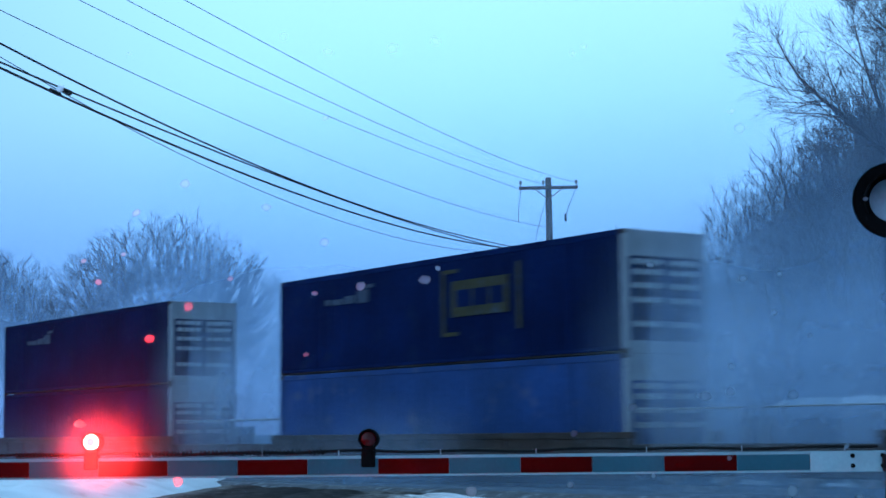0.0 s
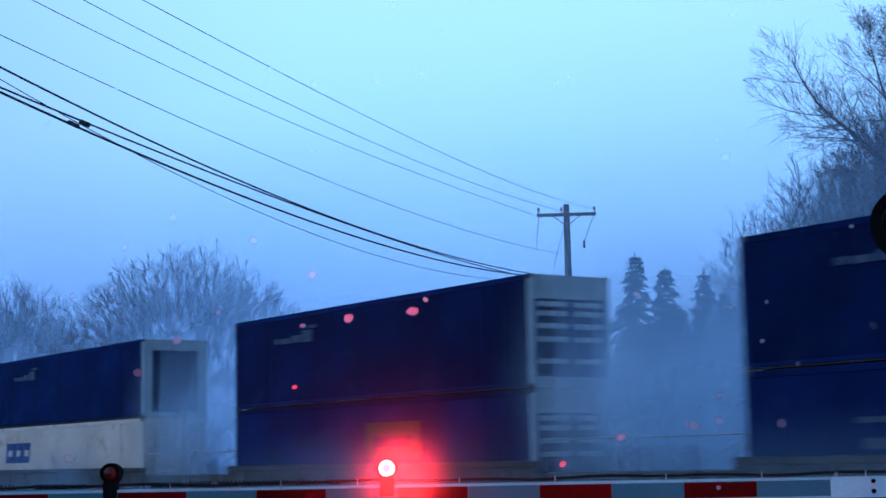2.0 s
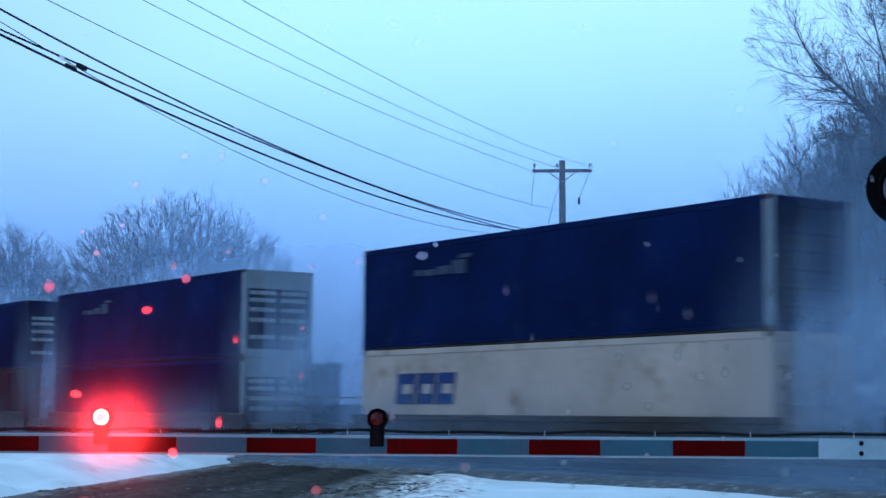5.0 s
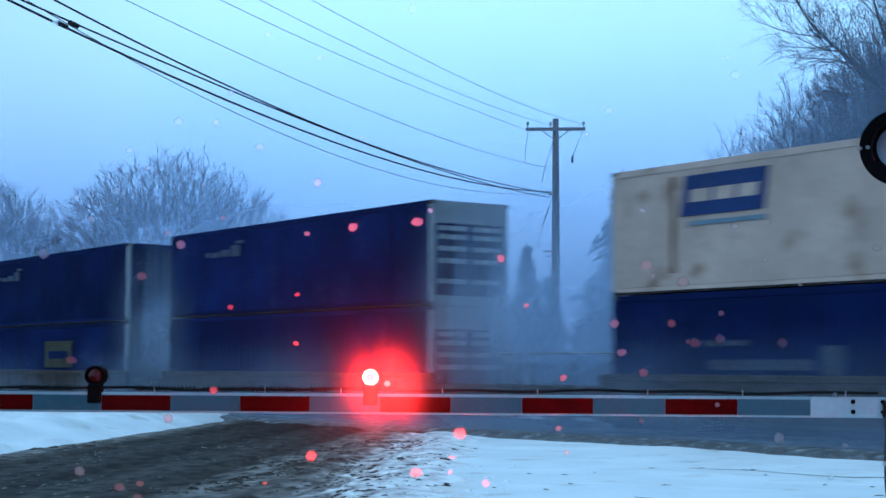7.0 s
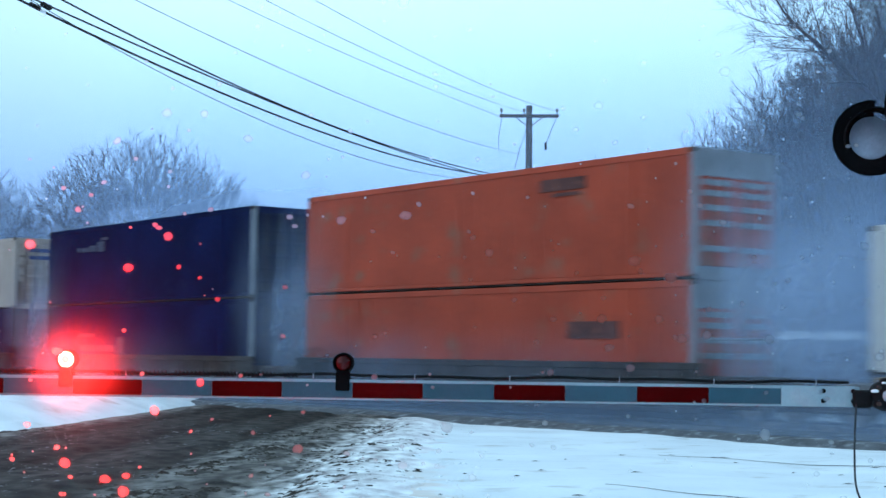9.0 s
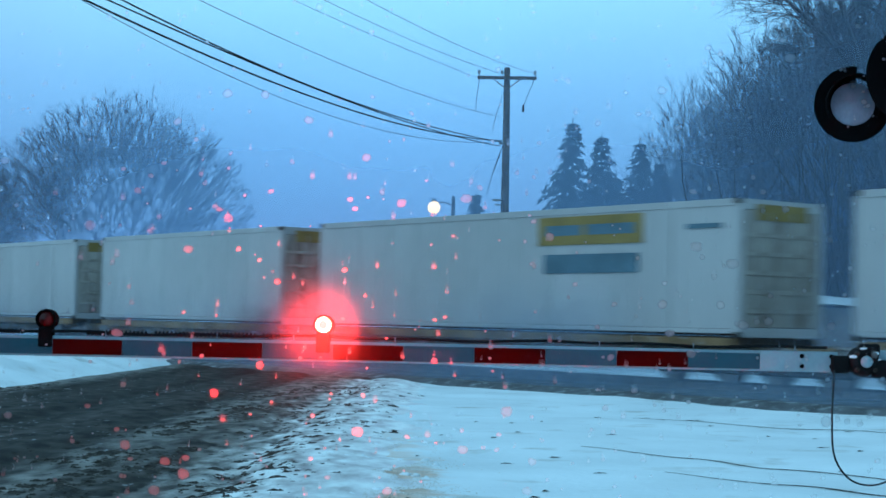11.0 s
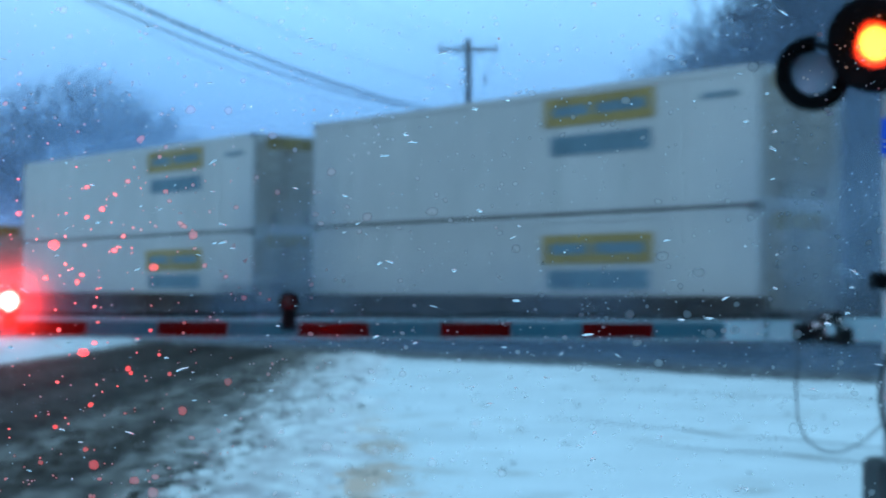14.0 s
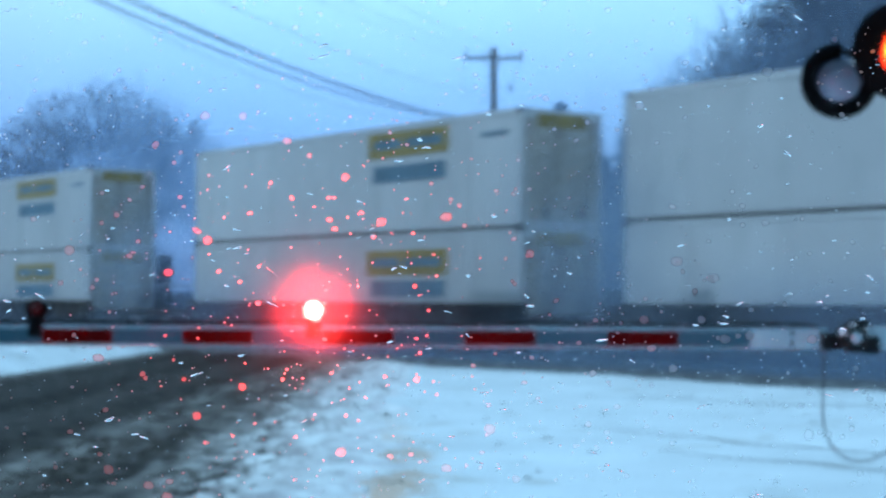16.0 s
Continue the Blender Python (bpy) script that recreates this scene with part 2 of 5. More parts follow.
stain(FIELD_SNOW, (0.72, 0.46, 0.33))
SNOW_CLEAN = material("clean snow", (0.82, 0.84, 0.87), 0.75, vary=0.08, scale=2, fine=30, bump=0.3)
SLUSH = banded("slush", (1, 0, 0), -10.4, 9.0, ((-10.4, 0.50), (-9.5, 0.16), (-8.6, 0.026), (-7.7, 0.034), (-6.7, 0.018), (-5.9, 0.040), (-5.0, 0.024), (-4.2, 0.15), (-3.65, 0.075), (-3.2, 0.026), (-2.7, 0.25), (-2.2, 0.30), (-1.8, 0.45)), 0.35, 0.55)
DIRTY_SNOW = material("dirty snow", (0.20, 0.20, 0.205), 0.7, vary=0.4, scale=2.6, fine=14, bump=0.5, dirt=(0.05, 0.042, 0.037), dirt_amount=0.56, stretch=(2.2, 0.25, 1), shine=0.06)
SAND = material("road sand", (0.58, 0.50, 0.43), 0.8, vary=0.25, scale=5, fine=30)
CLOD = material("frozen mud", (0.040, 0.033, 0.027), 0.8, vary=0.4, scale=8, fine=40, bump=0.6, random_each=0.5)
BALLAST = material("ballast", (0.11, 0.115, 0.125), 0.9, vary=0.35, scale=1.5, fine=11, bump=0.6, dirt=(0.30, 0.32, 0.34), dirt_amount=0.30)
STEEL = material("rail steel", (0.25, 0.22, 0.2), 0.35, 0.9, 0.3, 4, 60)
WOOD = material("pole wood", (0.12, 0.095, 0.08), 0.85, vary=0.35, scale=2, fine=30, bump=0.5, stretch=(6, 6, 0.6))
BARK = material("bark", (0.034, 0.029, 0.027), 0.9, vary=0.35, scale=3, fine=25, bump=0.4, dirt=(0.3, 0.31, 0.33), dirt_amount=0.0, random_each=0.25)
TWIG = material("twigs", (0.048, 0.040, 0.038), 0.9, vary=0.3, scale=1.2, fine=12, random_each=0.2)
NEEDLE = material("needles", (0.022, 0.036, 0.031), 0.85, vary=0.4, scale=2, fine=12, dirt=(0.16, 0.18, 0.19), dirt_amount=0.08, random_each=0.25)
LOOP = material("worn cable sheath", (0.030, 0.036, 0.040), 0.7, vary=0.25, scale=6, fine=40)
CABLE = material("cable", (0.02, 0.02, 0.022), 0.6, vary=0.2, scale=1, fine=20)
NAVY = material("navy paint", (0.0028, 0.0085, 0.044), 0.85, vary=0.35, scale=0.5, fine=7, dirt=(0.008, 0.016, 0.048), dirt_amount=0.12, random_each=0.3, shine=0.04)
BLUE = material("blue paint", (0.008, 0.030, 0.115), 0.7, vary=0.3, scale=0.5, fine=7, dirt=(0.05, 0.06, 0.10), dirt_amount=0.12, random_each=0.15, shine=0.2)
CREAM = material("white paint", (0.385, 0.280, 0.232), 0.65, vary=0.16, scale=0.5, fine=6, dirt=(0.19, 0.115, 0.08), dirt_amount=0.18, random_each=0.06, shine=0.3)
WHITE = material("clean white paint", (0.435, 0.41, 0.402), 0.65, vary=0.07, scale=0.5, fine=6, dirt=(0.36, 0.35, 0.335), dirt_amount=0.10, random_each=0.07, shine=0.2, stretch=(1.6, 1.6, 0.4))
ORANGE = material("orange paint", (0.41, 0.055, 0.025), 0.65, vary=0.18, scale=0.5, fine=6, dirt=(0.26, 0.11, 0.07), dirt_amount=0.16, random_each=0.08)
MAROON = material("maroon paint", (0.036, 0.010, 0.017), 0.8, vary=0.3, scale=0.5, fine=6, dirt=(0.055, 0.035, 0.042), dirt_amount=0.14, shine=0.06)
OLD_YELLOW = material("faded yellow marking", (0.027, 0.023, 0.007), 0.7, vary=0.3, scale=1.5, fine=10, dirt=(0.03, 0.04, 0.06), dirt_amount=0.3, shine=0.2)
OLD_PALE = material("faded pale marking", (0.026, 0.036, 0.062), 0.7, vary=0.3, scale=2.5, fine=12, dirt=(0.02, 0.03, 0.06), dirt_amount=0.35, shine=0.2)
YELLOW = material("yellow marking", (0.26, 0.175, 0.055), 0.5, vary=0.2, scale=1.5, fine=12)
TEAL = material("dark teal marking", (0.10, 0.16, 0.20), 0.5, vary=0.2, scale=1.5, fine=12)
PALE = material("pale grey marking", (0.26, 0.28, 0.31), 0.5, vary=0.2, scale=1.5, fine=12)
ALU = material("pale frame metal", (0.19, 0.205, 0.23), 0.7, 0.0, vary=0.2, scale=2, fine=20)
CARFRAME = material("grimy car steel", (0.034, 0.024, 0.020), 0.8, vary=0.4, scale=1.2, fine=12, dirt=(0.08, 0.085, 0.10), dirt_amount=0.1, shine=0.2)
RUSTFRAME = material("rusty yellow car steel", (0.20, 0.12, 0.06), 0.75, vary=0.4, scale=1.2, fine=12, dirt=(0.4, 0.42, 0.45), dirt_amount=0.12)
# white stripes: backlit dimness and a blue cast are put into the colour
GATE_WHITE_DIM = material("dimmed gate white", (0.019, 0.073, 0.102), 0.6, vary=0.12, scale=3, fine=40)
GATE_RED = material("gate red", (0.055, 0.0010, 0.0012), 0.9, vary=0.15, scale=3, fine=40, shine=0.02)
GATE_ALU = material("gate aluminium", (0.25, 0.34, 0.38), 0.5, 0.2, vary=0.12, scale=4, fine=50)
BLACK = material("black paint", (0.003, 0.003, 0.0035), 0.9, vary=0.3, scale=4, fine=40, shine=0.03)
RUBBER = material("black rubber", (0.007, 0.007, 0.008), 0.8, vary=0.2, scale=8, fine=60, shine=0.08)
RED_DARK = material("unlit red lens", (0.035, 0.002, 0.002), 0.12, vary=0.2, scale=20, fine=80)
GREY_LENS = material("frosted grey lens", (0.22, 0.27, 0.34), 0.25, vary=0.15, scale=9, fine=60)
MAST = material("mast aluminium", (0.35, 0.36, 0.37), 0.45, 0.4, vary=0.2, scale=3, fine=30)
SIGN_BLUE = material("blue sign sheet", (0.01, 0.07, 0.5), 0.4, vary=0.1, scale=3, fine=30)
BRICK = material("dull shed siding", (0.16, 0.13, 0.115), 0.8, vary=0.3, scale=1, fine=10)
RED_LIT = glowing("lit red lens", (1.0, 0.80, 0.66), 60.0)
AMBER_LIT = glowing("lit orange lens", (1.0, 0.36, 0.03), 4.0)
# far brighter than the lens looks, to feed the halos on the windscreen
RED_CORE = glowing("overbright red lens centre", (1.0, 0.026, 0.020), 60000.0)
RED_DIM = glowing("dimming red lens", (1.0, 0.012, 0.006), 0.9)
FAINT = material("faint dark marking", (0.10, 0.035, 0.03), 0.7, vary=0.3, scale=1.5, fine=10, dirt=(0.22, 0.07, 0.05), dirt_amount=0.3)
RUST = material("rust streak", (0.13, 0.075, 0.05), 0.85, vary=0.4, scale=2.0, fine=14, dirt=(0.30, 0.22, 0.18), dirt_amount=0.4, stretch=(5, 5, 0.7))
CHURN = banded("churned edge snow", (1, 0.042, 0), -2.9, 2.8, ((-2.9, 0.06), (-2.4, 0.13), (-2.0, 0.30), (-1.6, 0.50), (-1.1, 0.66), (-0.4, 0.80)), 0.30, 0.65)
RED_GLOW = glowing("red lens rim", (1.0, 0.035, 0.003), 2.2)
RED_RIM = glowing("lit red lens edge", (1.0, 0.020, 0.008), 4500.0)
LAMP_LIT = glowing("lit street lamp", (1.0, 0.70, 0.36), 3.0)
# sheets that stand in for distance haze, its blue put into their colour
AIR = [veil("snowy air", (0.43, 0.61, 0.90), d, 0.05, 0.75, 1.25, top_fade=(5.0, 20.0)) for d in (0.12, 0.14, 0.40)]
# thrown snow: the blue cast of the light is put into its colour
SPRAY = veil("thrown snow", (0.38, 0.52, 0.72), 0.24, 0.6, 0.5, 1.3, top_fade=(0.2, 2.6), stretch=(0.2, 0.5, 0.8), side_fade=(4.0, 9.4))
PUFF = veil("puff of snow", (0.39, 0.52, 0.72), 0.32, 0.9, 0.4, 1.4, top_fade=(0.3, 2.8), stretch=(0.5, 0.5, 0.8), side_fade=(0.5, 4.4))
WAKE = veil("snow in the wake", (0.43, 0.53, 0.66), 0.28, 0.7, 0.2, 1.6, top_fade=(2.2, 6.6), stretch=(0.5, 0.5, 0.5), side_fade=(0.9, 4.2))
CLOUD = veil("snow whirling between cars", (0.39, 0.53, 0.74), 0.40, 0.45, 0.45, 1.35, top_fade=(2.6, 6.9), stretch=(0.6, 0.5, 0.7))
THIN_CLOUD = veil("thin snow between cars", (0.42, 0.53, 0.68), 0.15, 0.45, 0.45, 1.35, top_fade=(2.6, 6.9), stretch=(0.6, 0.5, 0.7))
DRIFT = veil("snow blowing along the track", (0.30, 0.46, 0.66), 0.38, 0.5, 0.55, 1.25, top_fade=(0.1, 1.05), stretch=(0.25, 0.5, 1.0))
END_GRIME = material("road-grimed white paint", (0.42, 0.365, 0.32), 0.75, vary=0.25, scale=0.8, fine=8, dirt=(0.17, 0.13, 0.11), dirt_amount=0.30, stretch=(1.5, 1.5, 0.5))


# ---- mesh helpers ----
class Mesh:
    def __init__(self):
        self.v, self.f = [], []

    def box(self, x0, y0, z0, x1, y1, z1):
        k = len(self.v)
        self.v += [(x, y, z) for z in (z0, z1) for y in (y0, y1) for x in (x0, x1)]
        self.f += [tuple(k + i for i in q) for q in ((0, 2, 3, 1), (4, 5, 7, 6), (0, 1, 5, 4), (2, 6, 7, 3), (0, 4, 6, 2), (1, 3, 7, 5))]
        return self

    def soft(self, x0, y0, z0, x1, y1, z1, c=0.02):
        """A box with chamfered edges."""
        k = len(self.v)
        loops = []
        for z, e in ((z0, c), (z0 + c, 0), (z1 - c, 0), (z1, c)):
            a, b, d, g = x0 + e, x1 - e, y0 + e, y1 - e
            loops.append([(a + c, d, z), (b - c, d, z), (b, d + c, z), (b, g - c, z), (b - c, g, z), (a + c, g, z), (a, g - c, z), (a, d + c, z)])
        for lp in loops:
            self.v += lp
        for i in range(3):
            for j in range(8):
                self.f.append((k + i * 8 + j, k + i * 8 + (j + 1) % 8, k + i * 8 + 8 + (j + 1) % 8, k + i * 8 + 8 + j))
        self.f += [tuple(k + j for j in range(7, -1, -1)), tuple(k + 24 + j for j in range(8))]
        return self

    def tube(self, points, radii, sides=6, caps=True):
        k = len(self.v)
        pts = [Vector(p) for p in points]
        if isinstance(radii, (int, float)):
            radii = [radii] * len(pts)
        up = None
        for i, p in enumerate(pts):
            d = (pts[min(i + 1, len(pts) - 1)] - pts[max(i - 1, 0)]).normalized()
            if up is None:
                up = d.orthogonal().normalized()
            else:
                up = (up - d * up.dot(d))
                up = up.normalized() if up.length > 1e-6 else d.orthogonal().normalized()
            side = d.cross(up)
            for j in range(sides):
                a = 2 * math.pi * j / sides
                self.v.append(tuple(p + (up * math.cos(a) + side * math.sin(a)) * radii[i]))
        for i in range(len(pts) - 1):
            for j in range(sides):
                self.f.append((k + i * sides + j, k + i * sides + (j + 1) % sides, k + (i + 1) * sides + (j + 1) % sides, k + (i + 1) * sides + j))
        if caps:
            self.f += [tuple(k + j for j in range(sides - 1, -1, -1)), tuple(k + (len(pts) - 1) * sides + j for j in range(sides))]
        return self

    def lathe(self, profile, sides=24, axis="y", at=(0, 0, 0)):
        """Turns (radius, height) pairs round an axis through at."""
        k = len(self.v)
        for r, h in profile:
            for j in range(sides):
                a = 2 * math.pi * j / sides
                c, s = r * math.cos(a), r * math.sin(a)
                p = {"y": (c, h, s), "z": (c, s, h), "x": (h, c, s)}[axis]
                self.v.append((p[0] + at[0], p[1] + at[1], p[2] + at[2]))
        for i in range(len(profile) - 1):
            for j in range(sides):
                self.f.append((k + i * sides + j, k + i * sides + (j + 1) % sides, k + (i + 1) * sides + (j + 1) % sides, k + (i + 1) * sides + j))
        return self

    def quad(self, a, b, c, d):
        k = len(self.v)
        self.v += [a, b, c, d]
        self.f.append((k, k + 1, k + 2, k + 3))
        return self

    def data(self, name, mat, smooth=False):
        me = bpy.data.meshes.new(name)
        me.from_pydata([tuple(p) for p in self.v], [], self.f)
        me.materials.append(mat)
        if smooth:
            me.shade_smooth()
        bm = bmesh.new()
        bm.from_mesh(me)
        bmesh.ops.recalc_face_normals(bm, faces=bm.faces)
        bm.to_mesh(me)
        bm.free()
        return me


def part(name, mesh, mat, parent=None, label="", smooth=False):
    ob = new(name, mesh.data(name, mat, smooth))
    if parent:
        ob.parent = parent
    if label:
        ob["label"] = label
    return ob


def empty(name):
    return new(name)


# ---- ground ----
TRACK_A = radians(38.87)
ALONG = Vector((-math.sin(TRACK_A), math.cos(TRACK_A), 0))
ACROSS = Vector((math.cos(TRACK_A), math.sin(TRACK_A), 0))
NEAR = 25.4          # near side of the train, across from the eye
WIDE = 2.59
CENTRE = NEAR + WIDE / 2
FLOOR_Z = 0.31       # floor of a lower container


def on_track(s, n, z=0.0):
    return ALONG * s + ACROSS * n + Vector((0, 0, z))


def bumpy_sheet(x0, x1, y0, y1, nx, ny, height):
    me = Mesh()
    for j in range(ny + 1):
        for i in range(nx + 1):
            x, y = x0 + (x1 - x0) * i / nx, y0 + (y1 - y0) * j / ny
            me.v.append((x, y, height(x, y)))
    for j in range(ny):
        for i in range(nx):
            k = j * (nx + 1) + i
            me.f.append((k, k + 1, k + nx + 2, k + nx + 1))
    return me


def rough_z(x, y, size, amp):
    return amp * noise.noise(Vector((x / size, y / size, 3.1)))


def ground_z(x, y):
    n = ACROSS.x * x + ACROSS.y * y
    z = rough_z(x, y, 3.0, 0.05) + rough_z(x, y, 0.9, 0.025)
    if n > 22.0:
        z *= max(0.0, 1 - (n - 22.0) / 1.0)
        z -= min(0.12, (n - 22.0) * 0.12)
    edge = -2.55 - 0.030 * max(0, y - 10) + 0.35 * noise.noise(Vector((0.3, y * 0.45, 1))) + 0.22 * noise.noise(Vector((x * 1.3, y * 1.6, 4))) + 0.10 * noise.noise(Vector((x * 4, y * 4, 4))) + 0.07 * noise.noise(Vector((x * 10, y * 8, 2)))
    if x < edge + 0.5:
        d = edge + 0.5 - x
        z *= max(0.3, 1 - d)
        z -= min(0.30, d * 0.20)
    z += 0.05 * math.exp(-((x - edge - 1.0) / 0.5) ** 2)
    return z


near_ground = bumpy_sheet(-4.5, 0.5, 6, 30, 150, 420, ground_z)
for sheet in (bumpy_sheet(-4.5, 16, -25, 6, 120, 160, ground_z), bumpy_sheet(-4.5, 0.5, 30, 46, 50, 120, ground_z), bumpy_sheet(0.5, 16, 6, 46, 200, 400, ground_z)):
    k = len(near_ground.v)
    near_ground.v += sheet.v
    near_ground.f += [tuple(i + k for i in f) for f in sheet.f]
far = Mesh()
k0 = 3000.0
far.quad((-k0, -k0, -0.16), (k0, -k0, -0.16), (k0, k0, -0.16), (-k0, k0, -0.16))
ground = part("ground", far, SNOW)
tagged(ground, "flat snow-covered ground reaching the horizon", "ground", kind="structure")
verge = part("snow_field", near_ground, FIELD_SNOW, smooth=True)
tagged(verge, "fresh trampled snow field beside the road", "snow", kind="structure")


def road_z(x, y):
    z = -0.035 + rough_z(x, y * 0.3, 0.5, 0.02) + rough_z(x, y * 0.6, 0.25, 0.012)
    z += 0.022 * abs(noise.noise(Vector((x * 7.0, y * 2.6, 1.7)))) * max(0.0, 0.35 + noise.noise(Vector((x * 1.1, y * 0.25, 6.0))))
    for rut in (-3.15, -4.9, -6.6, -8.2):
        z -= 0.035 * math.exp(-((x - rut - 0.12 * math.sin(y * 0.15)) / 0.22) ** 2)
    if x > -3.0:
        z -= (x + 3.0) * 0.10
    if x < -9.5:
        z -= (-9.5 - x) * 0.12
    return z


road_mesh = bumpy_sheet(-10.6, -1.7, 5, 32, 190, 420, road_z)
for sheet in (bumpy_sheet(-10.6, -1.7, 32, 90, 60, 120, road_z), bumpy_sheet(-10.6, -1.7, -25, 5, 70, 80, road_z)):
    k = len(road_mesh.v)
    road_mesh.v += sheet.v
    road_mesh.f += [tuple(i + k for i in f) for f in sheet.f]
road = part("road", road_mesh, SLUSH, smooth=True)
tagged(road, "road covered in churned grey slush and ice", "road", kind="structure")


def edge_z(x, y):
    """Half-melted snow mixed with mud where road and snow field meet."""
    f = 1.15 - abs(x + 1.95 + 0.038 * (y - 10) - 0.3 * noise.noise(Vector((0.3, y * 0.45, 1)))) + 0.40 * noise.noise(Vector((x * 1.6, y * 0.8, 8))) + 0.12 * noise.noise(Vector((x * 7, y * 4, 8)))
    return max(ground_z(x, y), road_z(x, y)) + max(-0.05, min(0.012, f * 0.05)) + 0.004 * noise.noise(Vector((x * 11, y * 9, 2)))


churned = part("churned_edge", bumpy_sheet(-4.6, -0.3, 7, 40, 130, 480, edge_z), CHURN, smooth=True)
tagged(churned, "churned mud and half-melted snow along the road edge", "slush", kind="structure")

clods = Mesh()
rng = random.Random(5)
spots = []
while len(spots) < 19000:
    y = 9 + 26 * rng.random() ** 1.3
    band = rng.random()
    x = rng.gauss(-1.95 - 0.030 * y, 0.44) if band < 0.55 else (rng.gauss(-4.05, 0.42) if band < 0.74 else rng.gauss(-9.55, 0.5))
    if noise.noise(Vector((x * 1.2, y * 0.5, 7))) < -0.05:
        continue
    wide = rng.uniform(0.02, 0.16)
    heavy = 0.7 + 1.9 * rng.random() ** 2
    for j in range(rng.randint(2, 16)):
        spots.append((rng.gauss(x, wide), rng.gauss(y, wide * 2.0), heavy))
for x, y, heavy in spots:
    r = heavy * 0.0075 + 0.022 * rng.random() ** 3 + (0.042 * rng.random() if rng.random() < 0.08 else 0)
    k = len(clods.v)
    z = max(ground_z(x, y), road_z(x, y)) - 0.004
    for j in range(6):
        a = math.pi / 3 * j
        s = r * rng.uniform(0.6, 1.5)
        clods.v.append((x + math.cos(a) * s * 1.6, y + math.sin(a) * s * 1.6, z))
    for j in range(6):
        a = math.pi / 3 * j + 0.4
        s = r * rng.uniform(0.3, 0.8)
        clods.v.append((x + math.cos(a) * s, y + math.sin(a) * s, z + r * rng.uniform(0.2, 0.65)))
    for j in range(6):
        clods.f.append((k + j, k + (j + 1) % 6, k + 6 + (j + 1) % 6, k + 6 + j))
    clods.f.append(tuple(k + 6 + j for j in range(6)))
clod_heap = part("mud_clods", clods, CLOD)
tagged(clod_heap, "scattered clods of frozen mud along the road edge", "mud", kind="stuff")
bits = Mesh()
rng = random.Random(19)
for i in range(7000):
    y = 8 + 30 * rng.random() ** 1.3
    x = rng.uniform(-9.6, -2.3)
    if noise.noise(Vector((x * 1.5, y * 0.22, 11))) + 0.35 * noise.noise(Vector((x * 5, y * 2, 3))) < 0.12:
        continue
    z, r = road_z(x, y) + 0.002, 0.005 + 0.03 * rng.random() ** 5
    k = len(bits.v)
    for j in range(5):
        a = 2 * math.pi * j / 5
        s = r * rng.uniform(0.6, 1.5)
        bits.v.append((x + s * math.cos(a) * 1.2, y + s * math.sin(a) * 2.2, z))
    bits.v.append((x + r * rng.uniform(-0.4, 0.4), y, z + r * 0.35))
    for j in range(5):
        bits.f.append((k + j, k + (j + 1) % 5, k + 5))
tagged(part("snow_bits", bits, DIRTY_SNOW), "crumbs of snow kicked over the road", "snow", kind="stuff")
sand = Mesh()
rng = random.Random(41)
for i in range(9000):
    y = rng.uniform(10.2, 20)
    x = rng.gauss(-0.62 - (y - 11) * 0.09, 0.30)
    if noise.noise(Vector((x * 1.6, y * 0.7, 2))) < -0.1:
        continue
    z, r = ground_z(x, y) + 0.003, rng.uniform(0.003, 0.009)
    k = len(sand.v)
    for j in range(5):
        a = 2 * math.pi * j / 5 + rng.random()
        sand.v.append((x + r * math.cos(a) * rng.uniform(0.5, 1.3), y + r * math.sin(a) * 2.2, z + rng.uniform(0, 0.006)))
    sand.f.append(tuple(range(k, k + 5)))
tagged(part("road_sand", sand, SAND), "tan grit scattered over the snow", "grit", kind="stuff")

# ---- the railway ----
bed = Mesh()
for i in range(241):
    s = -110 + i * 1.25
    for n, z in ((22.9, -0.13), (23.5, 0.03), (24.7, 0.06), (CENTRE, 0.05), (28.8, 0.05), (30.4, 0.0), (31.2, -0.15)):
        p = on_track(s, n + 0.18 * noise.noise(Vector((s * 0.4, n, 0))), z + 0.02 * noise.noise(Vector((s * 1.3, n * 1.3, 2))))
        bed.v.append(tuple(p))
    if i:
        for j in range(6):
            k = (i - 1) * 7 + j
            bed.f.append((k, k + 1, k + 8, k + 7))
track_bed = part("track_bed", bed, BALLAST, smooth=True)
tagged(track_bed, "grey ballast track bed dusted with snow", "track bed", kind="structure")
for side in (-0.75, 0.75):
    rail = Mesh()
    for w, z0, z1 in ((0.07, 0.05, 0.07), (0.012, 0.07, 0.15), (0.036, 0.15, 0.19)):
        a, b = on_track(-110, CENTRE + side), on_track(190, CENTRE + side)
        k = len(rail.v)
        for p in (a, b):
            for d, z in ((-w, z0), (w, z0), (w, z1), (-w, z1)):
                rail.v.append(tuple(p + ACROSS * d + Vector((0, 0, z))))
        rail.f += [(k, k + 1, k + 5, k + 4), (k + 1, k + 2, k + 6, k + 5), (k + 2, k + 3, k + 7, k + 6), (k + 3, k, k + 4, k + 7)]
    tagged(part("rail", rail, STEEL), "worn steel running rail", "rail", "rails of the track", "structure")

# ---- containers ----
LONG, TALL = 16.15, 2.90
PAINT = {"navy": NAVY, "blue": BLUE, "cream": CREAM, "white": WHITE, "orange": ORANGE, "maroon": MAROON}
WORDS = {"navy": "dark navy", "blue": "blue", "cream": "off-white", "white": "white", "orange": "orange", "maroon": "dull maroon"}


